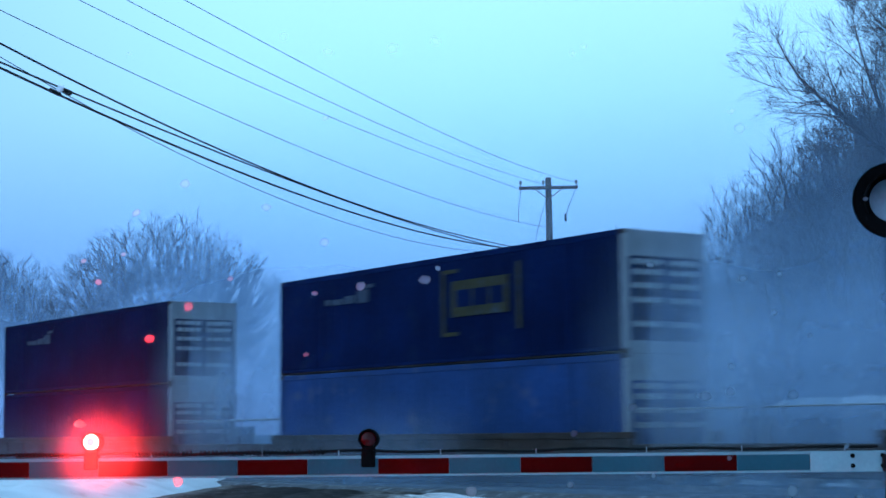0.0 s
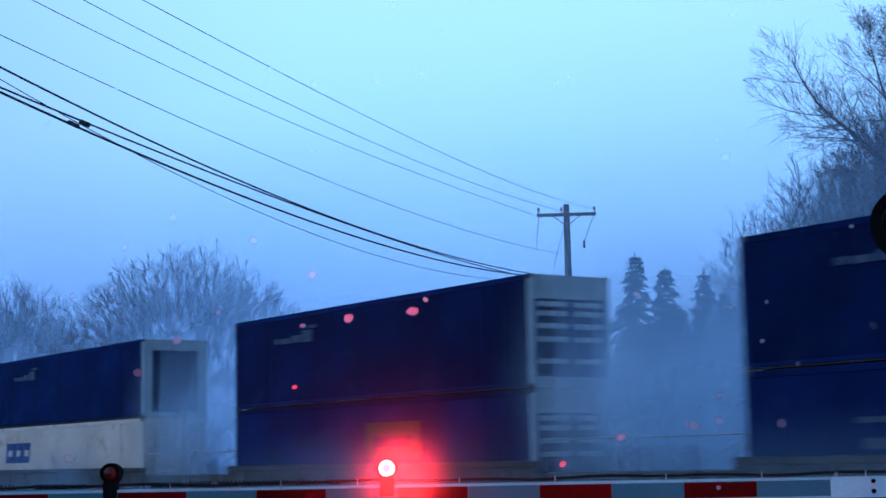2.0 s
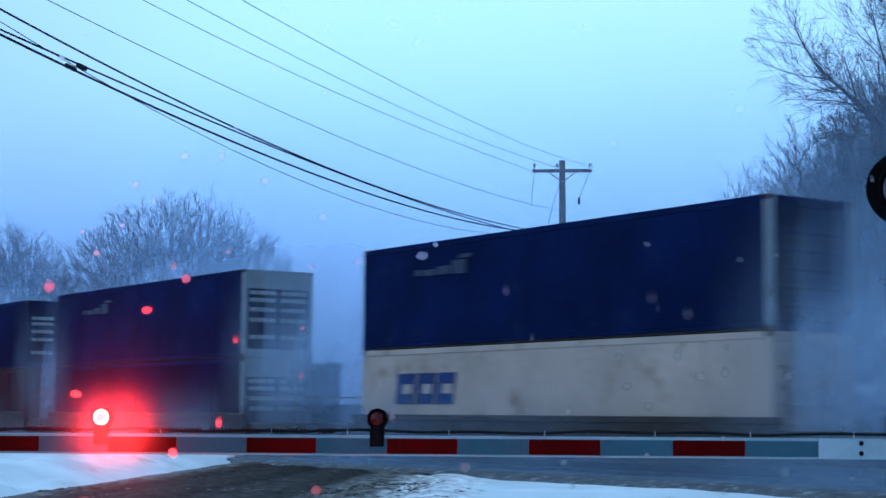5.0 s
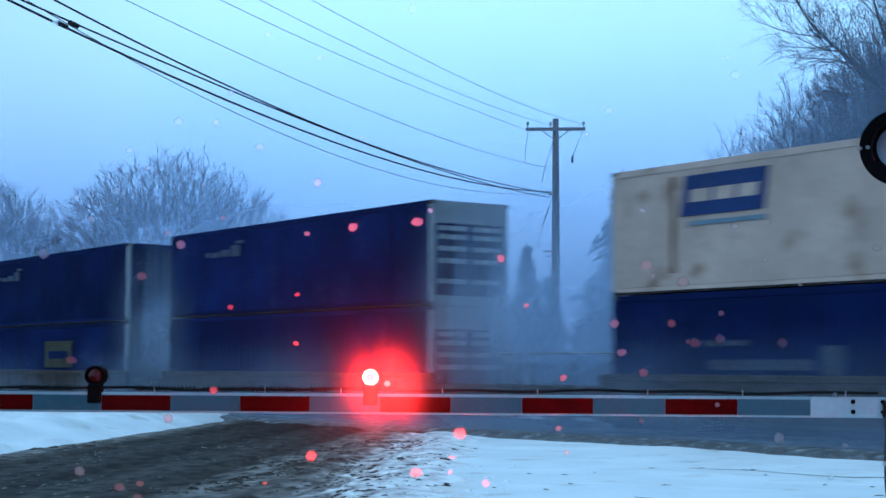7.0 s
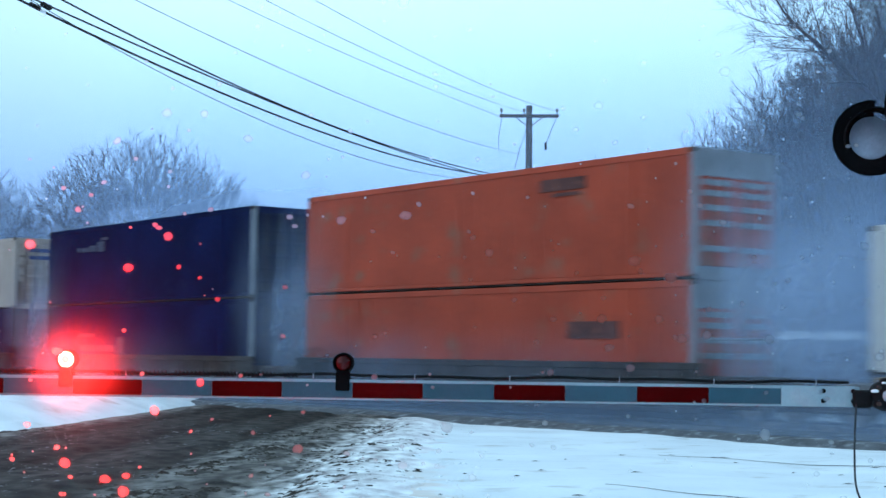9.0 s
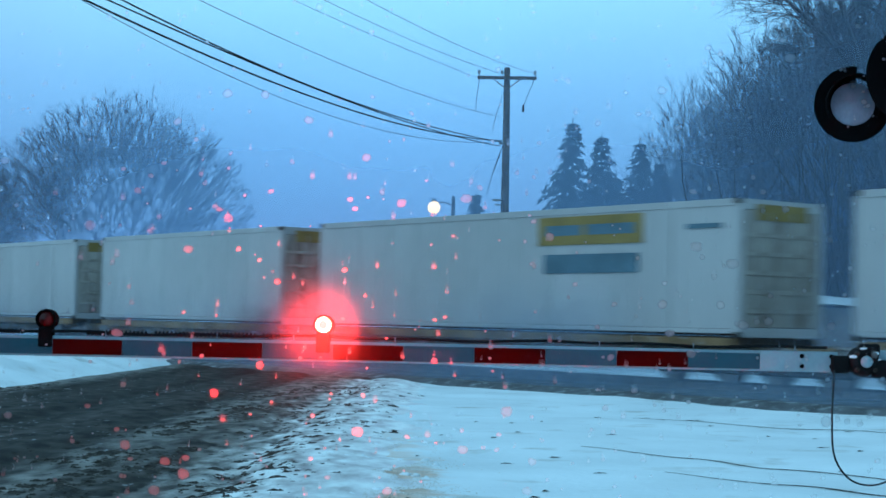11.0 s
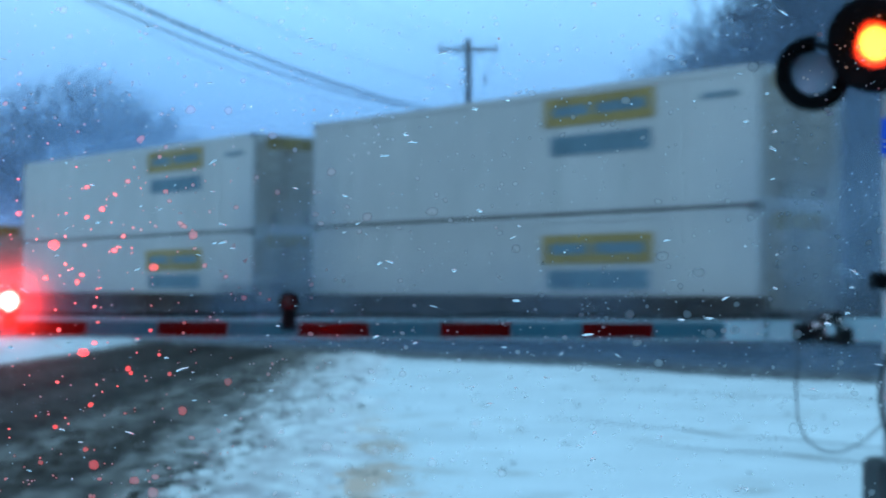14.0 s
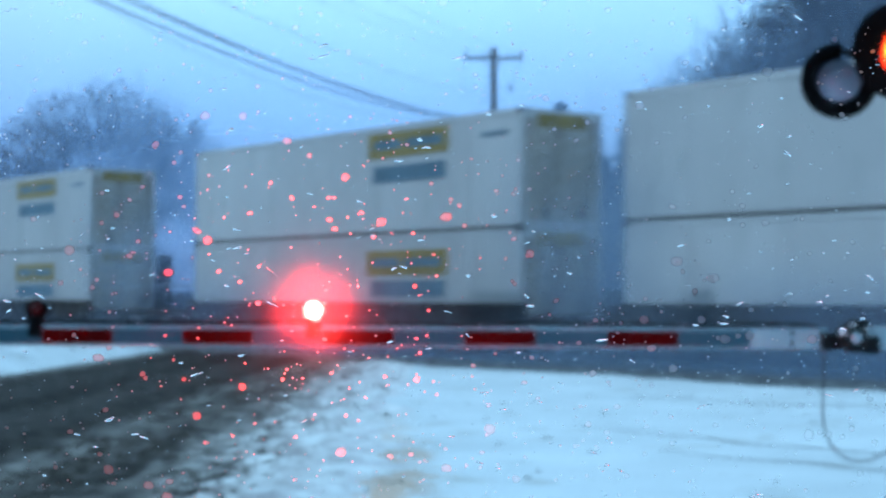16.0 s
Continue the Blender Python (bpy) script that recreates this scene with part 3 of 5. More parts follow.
def side_mesh(y, out, LONG=LONG):
    """A shallowly corrugated side wall, ridges every 0.41 m."""
    me = Mesh()
    xs, x = [], 0.16
    while x < LONG - 0.2:
        xs += [(x, 0), (x + 0.27, 0), (x + 0.30, 0.022), (x + 0.38, 0.022)]
        x += 0.41
    xs.append((LONG - 0.16, 0))
    for x, d in xs:
        me.v += [(x, y + out * (0.03 - d) * -1, 0.18), (x, y + out * (0.03 - d) * -1, TALL - 0.15)]
    for i in range(len(xs) - 1):
        me.f.append((2 * i, 2 * i + 2, 2 * i + 3, 2 * i + 1))
    return me


MESHES = {}


def shared(key, make, mat, smooth=False):
    if key not in MESHES:
        MESHES[key] = make().data(key[0], mat, smooth)
    return MESHES[key]


def piece(name, key, make, mat, parent, label="", loc=(0, 0, 0)):
    ob = new(name, shared((name, *key), make, mat))
    ob.parent = parent
    ob.location = loc
    if label:
        ob["label"] = label
    return ob


def panel(x0, z0, x1, z1, proud=0.012):
    return lambda: Mesh().box(x0, -proud, z0, x1, 0.02, z1)


def slanted(x0, z0, x1, z1, lean, proud=0.012):
    """A thin raised plate whose upright edges lean."""
    def make():
        me = Mesh().box(x0, -proud, z0, x1, 0.02, z1)
        me.v = [(x + (z - z0) * lean, y, z) for x, y, z in me.v]
        return me
    return make


def container(colour, marks=(), end="bands", frame_pale=False, LONG=LONG):
    """A 53 ft box: floor frame, posts, rails, ribbed sides, roof, doors at the trailing end."""
    paint = PAINT[colour]
    frame_mat = ALU if frame_pale else paint
    top = empty("shipping_container")
    c = (colour, LONG)
    piece("side_wall", (*c, "near"), lambda: side_mesh(0, -1, LONG), paint, top)
    piece("side_wall", (*c, "off"), lambda: side_mesh(WIDE, 1, LONG), paint, top)
    piece("roof", c, lambda: Mesh().box(0.05, 0.05, TALL - 0.14, LONG - 0.05, WIDE - 0.05, TALL - 0.06), paint, top)
    piece("floor_frame", c, lambda: Mesh().box(0.05, 0.05, 0.03, LONG - 0.05, WIDE - 0.05, 0.17), CARFRAME, top)
    piece("front_wall", c, lambda: Mesh().box(0.03, 0.10, 0.15, 0.08, WIDE - 0.10, TALL - 0.1), paint, top)
    for y in (0.0, WIDE - 0.09):
        piece("top_rail", c, lambda: Mesh().soft(0.1, 0, 0, LONG - 0.1, 0.09, 0.15, 0.006), paint, top, loc=(0, y, TALL - 0.151))
        piece("bottom_rail", c, lambda: Mesh().soft(0.1, 0, 0, LONG - 0.1, 0.09, 0.100, 0.010), paint, top, loc=(0, y, 0.072))
        piece("corner_post", (*c, "f"), lambda: Mesh().soft(0, 0, 0, 0.16, 0.14, TALL, 0.02), paint, top, loc=(0, y - (0.05 if y else 0), 0))
        piece("corner_post", (*c, "r", frame_pale), lambda: Mesh().soft(0, 0, 0, 0.17, 0.14, TALL, 0.02), frame_mat, top, loc=(LONG - 0.17, y - (0.05 if y else 0), 0))
        for x in (0.0, LONG - 0.18):
            for z in (0.0, TALL - 0.12):
                piece("corner_casting", (), lambda: Mesh().soft(0, 0, 0, 0.18, 0.10, 0.12, 0.012), CARFRAME, top, loc=(x, y - 0.005 if not y else y, z))
        if LONG > 15:
            for x in (1.98, LONG - 2.13):
                piece("side_post", c, lambda: Mesh().soft(0, 0, 0, 0.15, 0.05, TALL - 0.3, 0.012), paint, top, loc=(x, -0.006 if not y else y + 0.046, 0.16))
    # trailing end
    e = LONG - 0.06
    if end == "bands":
        head = ALU if frame_pale else paint
        piece("door_header", (*c, "b", frame_pale), lambda: Mesh().box(e, 0.14, TALL - 0.62, e + 0.045, WIDE - 0.14, TALL - 0.005), head, top, "pale door header" if frame_pale else "")
        piece("door_sill", (*c, "b", frame_pale), lambda: Mesh().box(e, 0.14, 0.0, e + 0.045, WIDE - 0.14, 0.3), head, top, "pale door sill" if frame_pale else "")
        for i in range(2):
            y0 = 0.15 + i * 1.15
            leaf = piece("door_leaf", (*c, "b"), lambda: Mesh().soft(e, 0, 0.31, e + 0.04, 1.13, TALL - 0.63, 0.01), paint, top, loc=(0, y0, 0))
            for z in (0.62, 1.18, 1.52, 1.84, 2.08):
                piece("reflective_band", (LONG,), lambda: Mesh().soft(e + 0.04, 0.08, 0, e + 0.065, 1.02, 0.13, 0.008), PALE, leaf, "pale horizontal band", loc=(0, 0, z))
            for y in (0.32, 0.78):
                piece("lock_bar", (LONG, end, colour == "white"), lambda: Mesh().tube([(e + 0.08, 0, 0.35), (e + 0.08, 0, TALL - 0.66)], 0.017, 6), CARFRAME, leaf, loc=(0, y, 0))
    elif end == "framed":
        piece("door_header", (*c, "f"), lambda: Mesh().box(e, 0.14, TALL - 0.40, e + 0.045, WIDE - 0.14, TALL - 0.005), ALU, top, "pale door header")
        piece("door_sill", (*c, "f"), lambda: Mesh().box(e, 0.14, 0.0, e + 0.045, WIDE - 0.14, 0.22), ALU, top, "pale door sill")
        for y in (0.14, WIDE - 0.36):
            piece("door_jamb", (*c, "f"), lambda: Mesh().box(e, 0, 0.22, e + 0.045, 0.22, TALL - 0.40), ALU, top, "pale door jamb", loc=(0, y, 0))
        piece("front_panel", (*c, "f"), lambda: Mesh().soft(e, 0.37, 0.23, e + 0.03, WIDE - 0.37, TALL - 0.41, 0.01), paint, top)
    else:
        piece("door_header", (*c, "p"), lambda: Mesh().box(e, 0.14, TALL - 0.22, e + 0.045, WIDE - 0.14, TALL - 0.005), paint, top)
        piece("door_sill", (*c, "p"), lambda: Mesh().box(e, 0.14, 0.0, e + 0.045, WIDE - 0.14, 0.2), paint, top)
        for i in range(2):
            y0 = 0.15 + i * 1.15
            leaf = piece("door_leaf", (*c, "p"), lambda: Mesh().soft(e, 0, 0.21, e + 0.04, 1.13, TALL - 0.23, 0.01), END_GRIME if colour == "white" else paint, top, loc=(0, y0, 0))
            for y in (0.32, 0.78):
                piece("lock_bar", (LONG, end, colour == "white"), lambda: Mesh().tube([(e + 0.08, 0, 0.25), (e + 0.08, 0, TALL - 0.26)], 0.017, 6), END_GRIME if colour == "white" else CARFRAME, leaf, loc=(0, y, 0))
            for z in (0.5, 0.9, 1.3, 1.7, 2.1):
                piece("door_rib", c, lambda: Mesh().soft(e + 0.04, 0.06, 0, e + 0.06, 1.07, 0.09, 0.008), END_GRIME if colour == "white" else paint, leaf, loc=(0, 0, z))
        if colour == "white":
            piece("end_panel", ("y", LONG), lambda: Mesh().box(e + 0.045, 0.50, TALL - 0.44, e + 0.06, WIDE - 0.50, TALL - 0.10), YELLOW, top, "yellow panel over the doors")
    # markings on both sides
    for kind in marks:
        if kind == "yellow_sign":
            piece("marking_panel", ("ys",), panel(9.2, 1.25, 11.7, 2.2), OLD_YELLOW, top, "worn yellow rectangle")
            for x0, x1 in ((9.45, 10.1), (10.2, 10.85), (10.95, 11.5)):
                piece("marking_bar", ("ys", x0), panel(x0, 1.5, x1, 1.95, 0.018), NAVY, top, "dark bar on the yellow")
            for x, z in ((8.75, 0.8), (12.05, 0.8)):
                piece("marking_frame", ("ys", x), panel(x, z, x + 0.14, z + 1.7), OLD_YELLOW, top, "thin yellow upright")
            for z in (0.75, 2.42):
                piece("marking_frame", ("ys", z), panel(8.75, z, 9.5, z + 0.1), OLD_YELLOW, top, "thin yellow line")
        elif kind == "yellow_low":
            piece("marking_panel", ("yl",), panel(8.2, 1.2, 11.0, 2.25), OLD_YELLOW, top, "worn yellow rectangle")
            piece("marking_bar", ("yl",), panel(8.6, 1.55, 10.6, 1.85, 0.018), NAVY, top)
        elif kind == "pale_words":
            for x0, x1, z0, z1 in ((2.7, 3.0, 2.0, 2.16), (3.1, 3.7, 1.98, 2.14), (3.8, 4.4, 1.98, 2.2), (4.5, 5.1, 1.95, 2.32), (4.8, 5.35, 2.36, 2.46)):
                piece("lettering_bar", ("pw", x0), panel(x0, z0, x1, z1), OLD_PALE, top, "pale lettering")
        elif kind == "pale_low":
            for x0, x1, z0, z1 in ((3.0, 4.4, 1.72, 1.84), (3.2, 6.2, 1.2, 1.42), (6.4, 7.0, 1.1, 1.7)):
                piece("lettering_bar", ("pl", x0), panel(x0, z0, x1, z1), OLD_PALE, top, "pale lettering")
        elif kind == "blue_patch":
            piece("marking_panel", ("bp",), slanted(2.30, 1.7, 4.85, 2.6, 0.2), BLUE, top, "blue sign panel")
            for x0, x1 in ((2.62, 3.25), (3.38, 3.98), (4.10, 4.66)):
                piece("marking_bar", ("bp", x0), slanted(x0, 2.0, x1, 2.28, 0.2, 0.018), CREAM, top, "pale bar on the blue")
            piece("lettering_bar", ("bp",), panel(2.6, 1.48, 4.9, 1.58), TEAL, top)
            for x in (2.0, 14.02):
                piece("rust_streak", ("rs",), panel(0, 0.45, 0.16, 2.62, 0.014), RUST, top, "brown rust streak", loc=(x, 0, 0))
            for z in (2.03, 2.33):
                piece("lettering_bar", ("eb", z), lambda: Mesh().soft(LONG - 0.02, 0.62, z, LONG + 0.012, 1.92, z + 0.15, 0.004), BLUE, top, "blue lettering on the doors")
            piece("rust_streak", ("re",), lambda: Mesh().soft(LONG - 0.02, 0.16, 0.3, LONG + 0.008, 0.40, 1.1, 0.004).soft(LONG - 0.02, 2.1, 0.2, LONG + 0.008, 2.42, 1.3, 0.004), RUST, top, "brown rust on the doors")
        elif kind == "blue_low":
            for x0, x1 in ((1.75, 2.62), (2.74, 3.58), (3.70, 4.55)):
                piece("marking_block", ("bl", x0), slanted(x0, 1.38, x1, 2.22, 0.16), BLUE, top, "solid blue block")
                piece("marking_bar", ("bl", x0), slanted(x0 + 0.36, 1.66, x1 - 0.06, 1.92, 0.16, 0.018), CREAM, top, "pale bar on the blue")
        elif kind == "two_bars":
            piece("marking_panel", ("tb",), panel(9.68, 2.04, 13.25, 2.70), YELLOW, top, "yellow sign panel")
            for x0, x1 in ((9.95, 11.2), (11.4, 13.0)):
                piece("marking_bar", ("tb", x0), panel(x0, 2.26, x1, 2.5, 0.018), TEAL, top, "dark lettering on the yellow")
            piece("lettering_bar", ("tb",), panel(9.9, 1.38, 13.1, 1.82), TEAL, top, "dark blue-grey lettering")
            piece("lettering_bar", ("tb", "thin"), panel(14.6, 2.3, 15.6, 2.4), TEAL, top)
        elif kind == "two_bars_low":
            piece("marking_panel", ("tl",), panel(9.62, 1.80, 13.2, 2.46), YELLOW, top, "yellow sign panel")
            for x0, x1 in ((9.9, 11.15), (11.35, 12.95)):
                piece("marking_bar", ("tl", x0), panel(x0, 2.02, x1, 2.26, 0.018), TEAL, top, "dark lettering on the yellow")
            piece("lettering_bar", ("tl",), panel(9.8, 1.24, 13.05, 1.66), TEAL, top, "dark blue-grey lettering")
        elif kind == "dark_words":
            piece("lettering_bar", ("dw",), panel(10.85, 2.26, 12.5, 2.55), FAINT, top, "faint dark lettering")
            piece("lettering_bar", ("dw", "b"), panel(11.3, 2.12, 12.3, 2.2), FAINT, top)
        elif kind == "dark_words_low":
            piece("lettering_bar", ("dl",), panel(11.9, 1.62, 13.7, 2.02), FAINT, top, "faint dark lettering")
    tagged(top, f"{WORDS[colour]} steel shipping container on a moving train", "container", "containers on the train")
    return top


# ---- railway cars ----
def bogie(car, x):
    b = piece("bogie", (), lambda: Mesh().soft(-1.25, 0.22, 0.42, 1.25, 0.40, 0.72, 0.04).soft(-1.25, WIDE - 0.40, 0.42, 1.25, WIDE - 0.22, 0.72, 0.04).soft(-0.25, 0.22, 0.45, 0.25, WIDE - 0.22, 0.75, 0.04), CARFRAME, car, loc=(x, 0, 0))
    for dx in (-0.85, 0.85):
        for y in (0.42, WIDE - 0.56):
            piece("wheel", (), lambda: Mesh().lathe([(0.05, -0.03), (0.10, -0.03), (0.12, 0.02), (0.36, 0.02), (0.40, -0.01), (0.42, -0.01), (0.42, 0.11), (0.45, 0.12), (0.45, 0.14), (0.0, 0.14)], 20), STEEL, b, loc=(dx, y, 0.62))


def well_car(ahead, behind):
    """A double-stack well car; ahead and behind: the length of its ends past the container."""
    car = empty("well_car")
    for y in (-0.16, WIDE + 0.02):
        piece("side_sill", (), lambda: Mesh().soft(-0.3, 0, 0.30, LONG + 0.3, 0.14, 0.42, 0.02).soft(-0.3, 0.03, 0.42, LONG + 0.3, 0.11, 1.24, 0.015).soft(-0.3, 0, 1.24, LONG + 0.3, 0.14, 1.40, 0.02), CARFRAME, car, loc=(0, y, 0))
        for i in range(9):
            piece("sill_rib", (), lambda: Mesh().soft(0, 0, 0.42, 0.1, 0.13, 1.24, 0.01), CARFRAME, car, loc=(0.9 + i * 1.78, y, 0))
    piece("well_floor", (), lambda: Mesh().soft(0.0, 0.0, 0.16, LONG, WIDE, 0.305, 0.01), CARFRAME, car)
    for at, size in ((0, -ahead), (LONG, behind)):
        a, b = sorted((at, at + size))
        piece("end_platform", (round(size, 2),), lambda: Mesh().soft(a, 0.1, 0.85, b, WIDE - 0.1, 1.12, 0.03).soft(a, 0.9, 0.5, b, 1.7, 0.86, 0.03), CARFRAME, car)
        if abs(size) > 2:
            bogie(car, at + math.copysign(abs(size) - 1.95, size))
            for y in (0.15, WIDE - 0.17):
                piece("hand_rail", (round(size, 2), y), lambda: Mesh().tube([(a + 0.2, y, 1.1), (a + 0.2, y, 1.9), (b - 0.2, y, 1.9), (b - 0.2, y, 1.1)], 0.02, 5), ALU, car)
        elif size > 0:
            bogie(car, LONG + behind)
    tagged(car, "grimy steel well car splashed with snow, rolling", "railway car", "cars of the train")
    return car


def spine_car(LONG=LONG):
    """A low flat car under a single container."""
    car = empty("spine_car")
    piece("centre_sill", (LONG,), lambda: Mesh().soft(-1.5, 0.85, 0.62, LONG + 1.45, 1.75, 1.02, 0.03), RUSTFRAME, car)
    for i in range(7):
        piece("cross_bearer", (), lambda: Mesh().soft(0, 0.05, 0.9, 0.3, WIDE - 0.05, 1.19, 0.02), RUSTFRAME, car, loc=(0.5 + i * (LONG - 1.45) / 6, 0, 0))
    for y in (0.0, WIDE - 0.12):
        piece("edge_beam", (LONG,), lambda: Mesh().soft(0.1, 0, 0.98, LONG - 0.1, 0.12, 1.18, 0.02), RUSTFRAME, car, loc=(0, y, 0))
    bogie(car, -1.45)
    bogie(car, LONG - 1.47)
    tagged(car, "low rust-brown spine car carrying one container, rolling", "railway car", "cars of the train")
    return car


# place of each stack's leading end along the track at 0 s, and what it carries:
# upper box, lower box (colour, markings, end, pale frame); no lower box: a single on a spine car
D_, N_, B_ = "bands", "navy", "blue"
TRAIN = [
    (68.75, (N_, ("pale_words",), D_, True), (N_, (), D_, True)),
    (44.9, (N_, ("yellow_sign", "pale_words"), D_, True), (B_, (), D_, True)),
    (21.1, (N_, ("pale_words",), "framed", True), ("cream", ("blue_low",), "plain", False)),
    (-2.4, (N_, ("pale_words",), D_, True), (N_, ("yellow_low",), D_, True)),
    (-26.0, (N_, ("pale_words",), "plain", True), (N_, ("pale_low",), "plain", True)),
    (-45.3, (N_, ("yellow_sign",), D_, False), ("maroon", ("yellow_low",), "plain", False)),
    (-64.8, (N_, ("pale_words",), D_, True), (N_, (), D_, True)),
    (-88.3, (N_, ("pale_words",), "plain", True), ("cream", ("blue_low",), "plain", False)),
    (-107.85, (N_, ("pale_words",), "plain", True), (N_, ("yellow_low",), "plain", True)),
    (-127.6, (N_, ("pale_words",), D_, True), (N_, (), D_, True)),
    (-151.2, ("cream", ("blue_patch",), "plain", False), (N_, ("pale_low",), "plain", False)),
    (-170.9, (N_, ("pale_words",), "plain", True), (N_, ("pale_low",), "plain", True)),
    (-190.3, ("orange", ("dark_words",), D_, True), ("orange", ("dark_words_low",), D_, True)),
    (-211.2, None, ("white", (), "plain", False)),
    (-229.6, None, ("white", (), "plain", False, 12.19)),
    (-243.9, None, ("white", ("two_bars",), "plain", False)),
    (-263.0, None, ("white", ("two_bars",), "plain", False)),
    (-282.1, None, ("white", ("two_bars",), "plain", False)),
    (-303.45, ("white", ("two_bars",), "plain", False), ("white", ("two_bars_low",), "plain", False)),
    (-322.8, ("white", ("two_bars",), "plain", False), ("white", ("two_bars_low",), "plain", False)),
    (-342.3, ("white", ("two_bars",), "plain", False), ("white", ("two_bars_low",), "plain", False)),
    (-366.2, ("white", ("two_bars",), "plain", False), ("white", ("two_bars_low",), "plain", False)),
    (-385.9, ("white", ("two_bars",), "plain", False), ("white", ("two_bars_low",), "plain", False)),
]
SPEED = 25.8
ROLLING = []         # (thing, s at 0 s, z)
starts = [row[0] for row in TRAIN]
templates = {}


def placed(spec):
    """A fresh container of this kind: the first is built, the rest are copies."""
    if spec in templates:
        return copy_thing(templates[spec], Matrix())
    templates[spec] = container(*spec)
    return templates[spec]


for i, (s0, upper, lower) in enumerate(TRAIN):
    gap_ahead = starts[i - 1] - LONG - s0 if i else 7.5
    gap_behind = s0 - LONG - starts[i + 1] if i + 1 < len(TRAIN) else 7.5
    if upper is None:
        ROLLING.append((spine_car(*lower[4:]), s0, 0.0))
        ROLLING.append((placed(lower), s0, 1.20))
    else:
        ROLLING.append((well_car(gap_ahead / 2 - 0.06, gap_behind / 2 - 0.06), s0, 0.0))
        ROLLING.append((placed(lower), s0, FLOOR_Z))
        ROLLING.append((placed(upper), s0, FLOOR_Z + TALL + 0.003))

# thrown snow drifting along with the train, in separate rigid veils
rng = random.Random(11)


def plume(name, half, h, mat, label, seed):
    me = Mesh()
    for a in range(25):
        x = -half + a / 12 * half
        y = 0.07 * math.sin(a * 0.7 + seed)
        me.v += [(x, y, 0.0), (x, y + 0.1, h * 0.5), (x, y + 0.25, h)]
        if a:
            k = 3 * a
            me.f += [(k - 3, k, k + 1, k - 2), (k - 2, k + 1, k + 2, k - 1)]
    return tagged(part(name, me, mat, smooth=True), label, "snow plume", "plumes of thrown snow", "stuff")


PLUMES = []          # (thing, s at 0 s, across)
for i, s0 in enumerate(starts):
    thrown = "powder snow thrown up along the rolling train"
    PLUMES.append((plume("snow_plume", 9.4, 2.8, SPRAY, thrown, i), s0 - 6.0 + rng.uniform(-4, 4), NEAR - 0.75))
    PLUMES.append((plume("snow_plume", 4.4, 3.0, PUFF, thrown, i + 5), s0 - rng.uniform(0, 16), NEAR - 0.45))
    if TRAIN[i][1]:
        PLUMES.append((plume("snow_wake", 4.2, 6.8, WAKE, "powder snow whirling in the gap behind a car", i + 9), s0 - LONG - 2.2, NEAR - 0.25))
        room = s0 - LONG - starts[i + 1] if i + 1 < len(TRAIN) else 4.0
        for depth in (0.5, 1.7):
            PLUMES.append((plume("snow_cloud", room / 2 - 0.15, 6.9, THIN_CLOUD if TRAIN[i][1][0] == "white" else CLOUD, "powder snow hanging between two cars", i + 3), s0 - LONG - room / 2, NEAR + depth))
drift = Mesh()
for i in range(281):
    x, y = -200 + i * 2.5, 0.10 * math.sin(i * 0.37)
    drift.v += [(x, y, -0.08), (x, y + 0.12, 0.8), (x, y + 0.3, 1.6)]
    if i:
        k = 3 * i
        drift.f += [(k - 3, k, k + 1, k - 2), (k - 2, k + 1, k + 2, k - 1)]
PLUMES.append((tagged(part("snow_drift", drift, DRIFT, smooth=True), "low snow streaming along beside the wheels", "snow plume", "plumes of thrown snow", "stuff"), 0.0, NEAR - 1.5))

# ---- crossing gate ----
ARM_Y = 9.42
ARM_Z = 1.215        # underside of the arm
gate = empty("gate_arm")
gate.matrix_world = pose(0, ARM_Y, ARM_Z)
STRIPE = 0.4035
arm_left = -4.75
part("spar", Mesh().soft(arm_left, 0.0, -0.012, 1.84, 0.028, 0.105, 0.004), GATE_ALU, gate, "bare metal spar edge")
part("butt_plate", Mesh().soft(1.426, -0.010, -0.010, 1.86, 0.0, 0.103, 0.002), GATE_ALU, gate, "bare white-grey butt plate")
for i in range(16):
    x1 = 1.424 - i * STRIPE
    x0 = max(x1 - STRIPE + 0.002, arm_left)
    if x1 - x0 < 0.02:
        continue
    part("stripe", Mesh().soft(x0, -0.007, 0.0, x1, -0.001, 0.088, 0.002), GATE_WHITE_DIM if i % 2 == 0 else GATE_RED, gate, "white reflective stripe, coloured dim and blue" if i % 2 == 0 else "dark red reflective stripe")
for x in (1.66, 1.825):
    for z in (0.022, 0.078):
        part("bolt", Mesh().lathe([(0.0, -0.022), (0.011, -0.022), (0.013, -0.016), (0.013, -0.008)], 10, at=(x, 0, z)), BLACK, gate)
cable = Mesh()
pts = []
for i in range(260):
    x = 1.80 - i * 0.025
    z = 0.127 + 0.004 * math.sin(x * 4.1) + 0.004 * math.sin(x * 9.7)
    pts.append((x, -0.004, z))
cable.tube(pts, 0.0085, 6)
part("lamp_cable", cable, RUBBER, gate, "black lamp cable along the arm")
for a, b in ((-1.40, -1.29), (-2.02, -1.44), (-2.42, -2.06), (-3.10, -2.78), (-3.8, -3.2)):
    coil = Mesh()
    n = int((b - a) / 0.0024)
    coil.tube([(a + 0.0024 * i, -0.004 + 0.0125 * math.cos(i * 0.66), 0.128 + 0.0125 * math.sin(i * 0.66)) for i in range(n)], 0.0052, 5)
    part("coiled_cable", coil, RUBBER, gate, "coiled black cable")
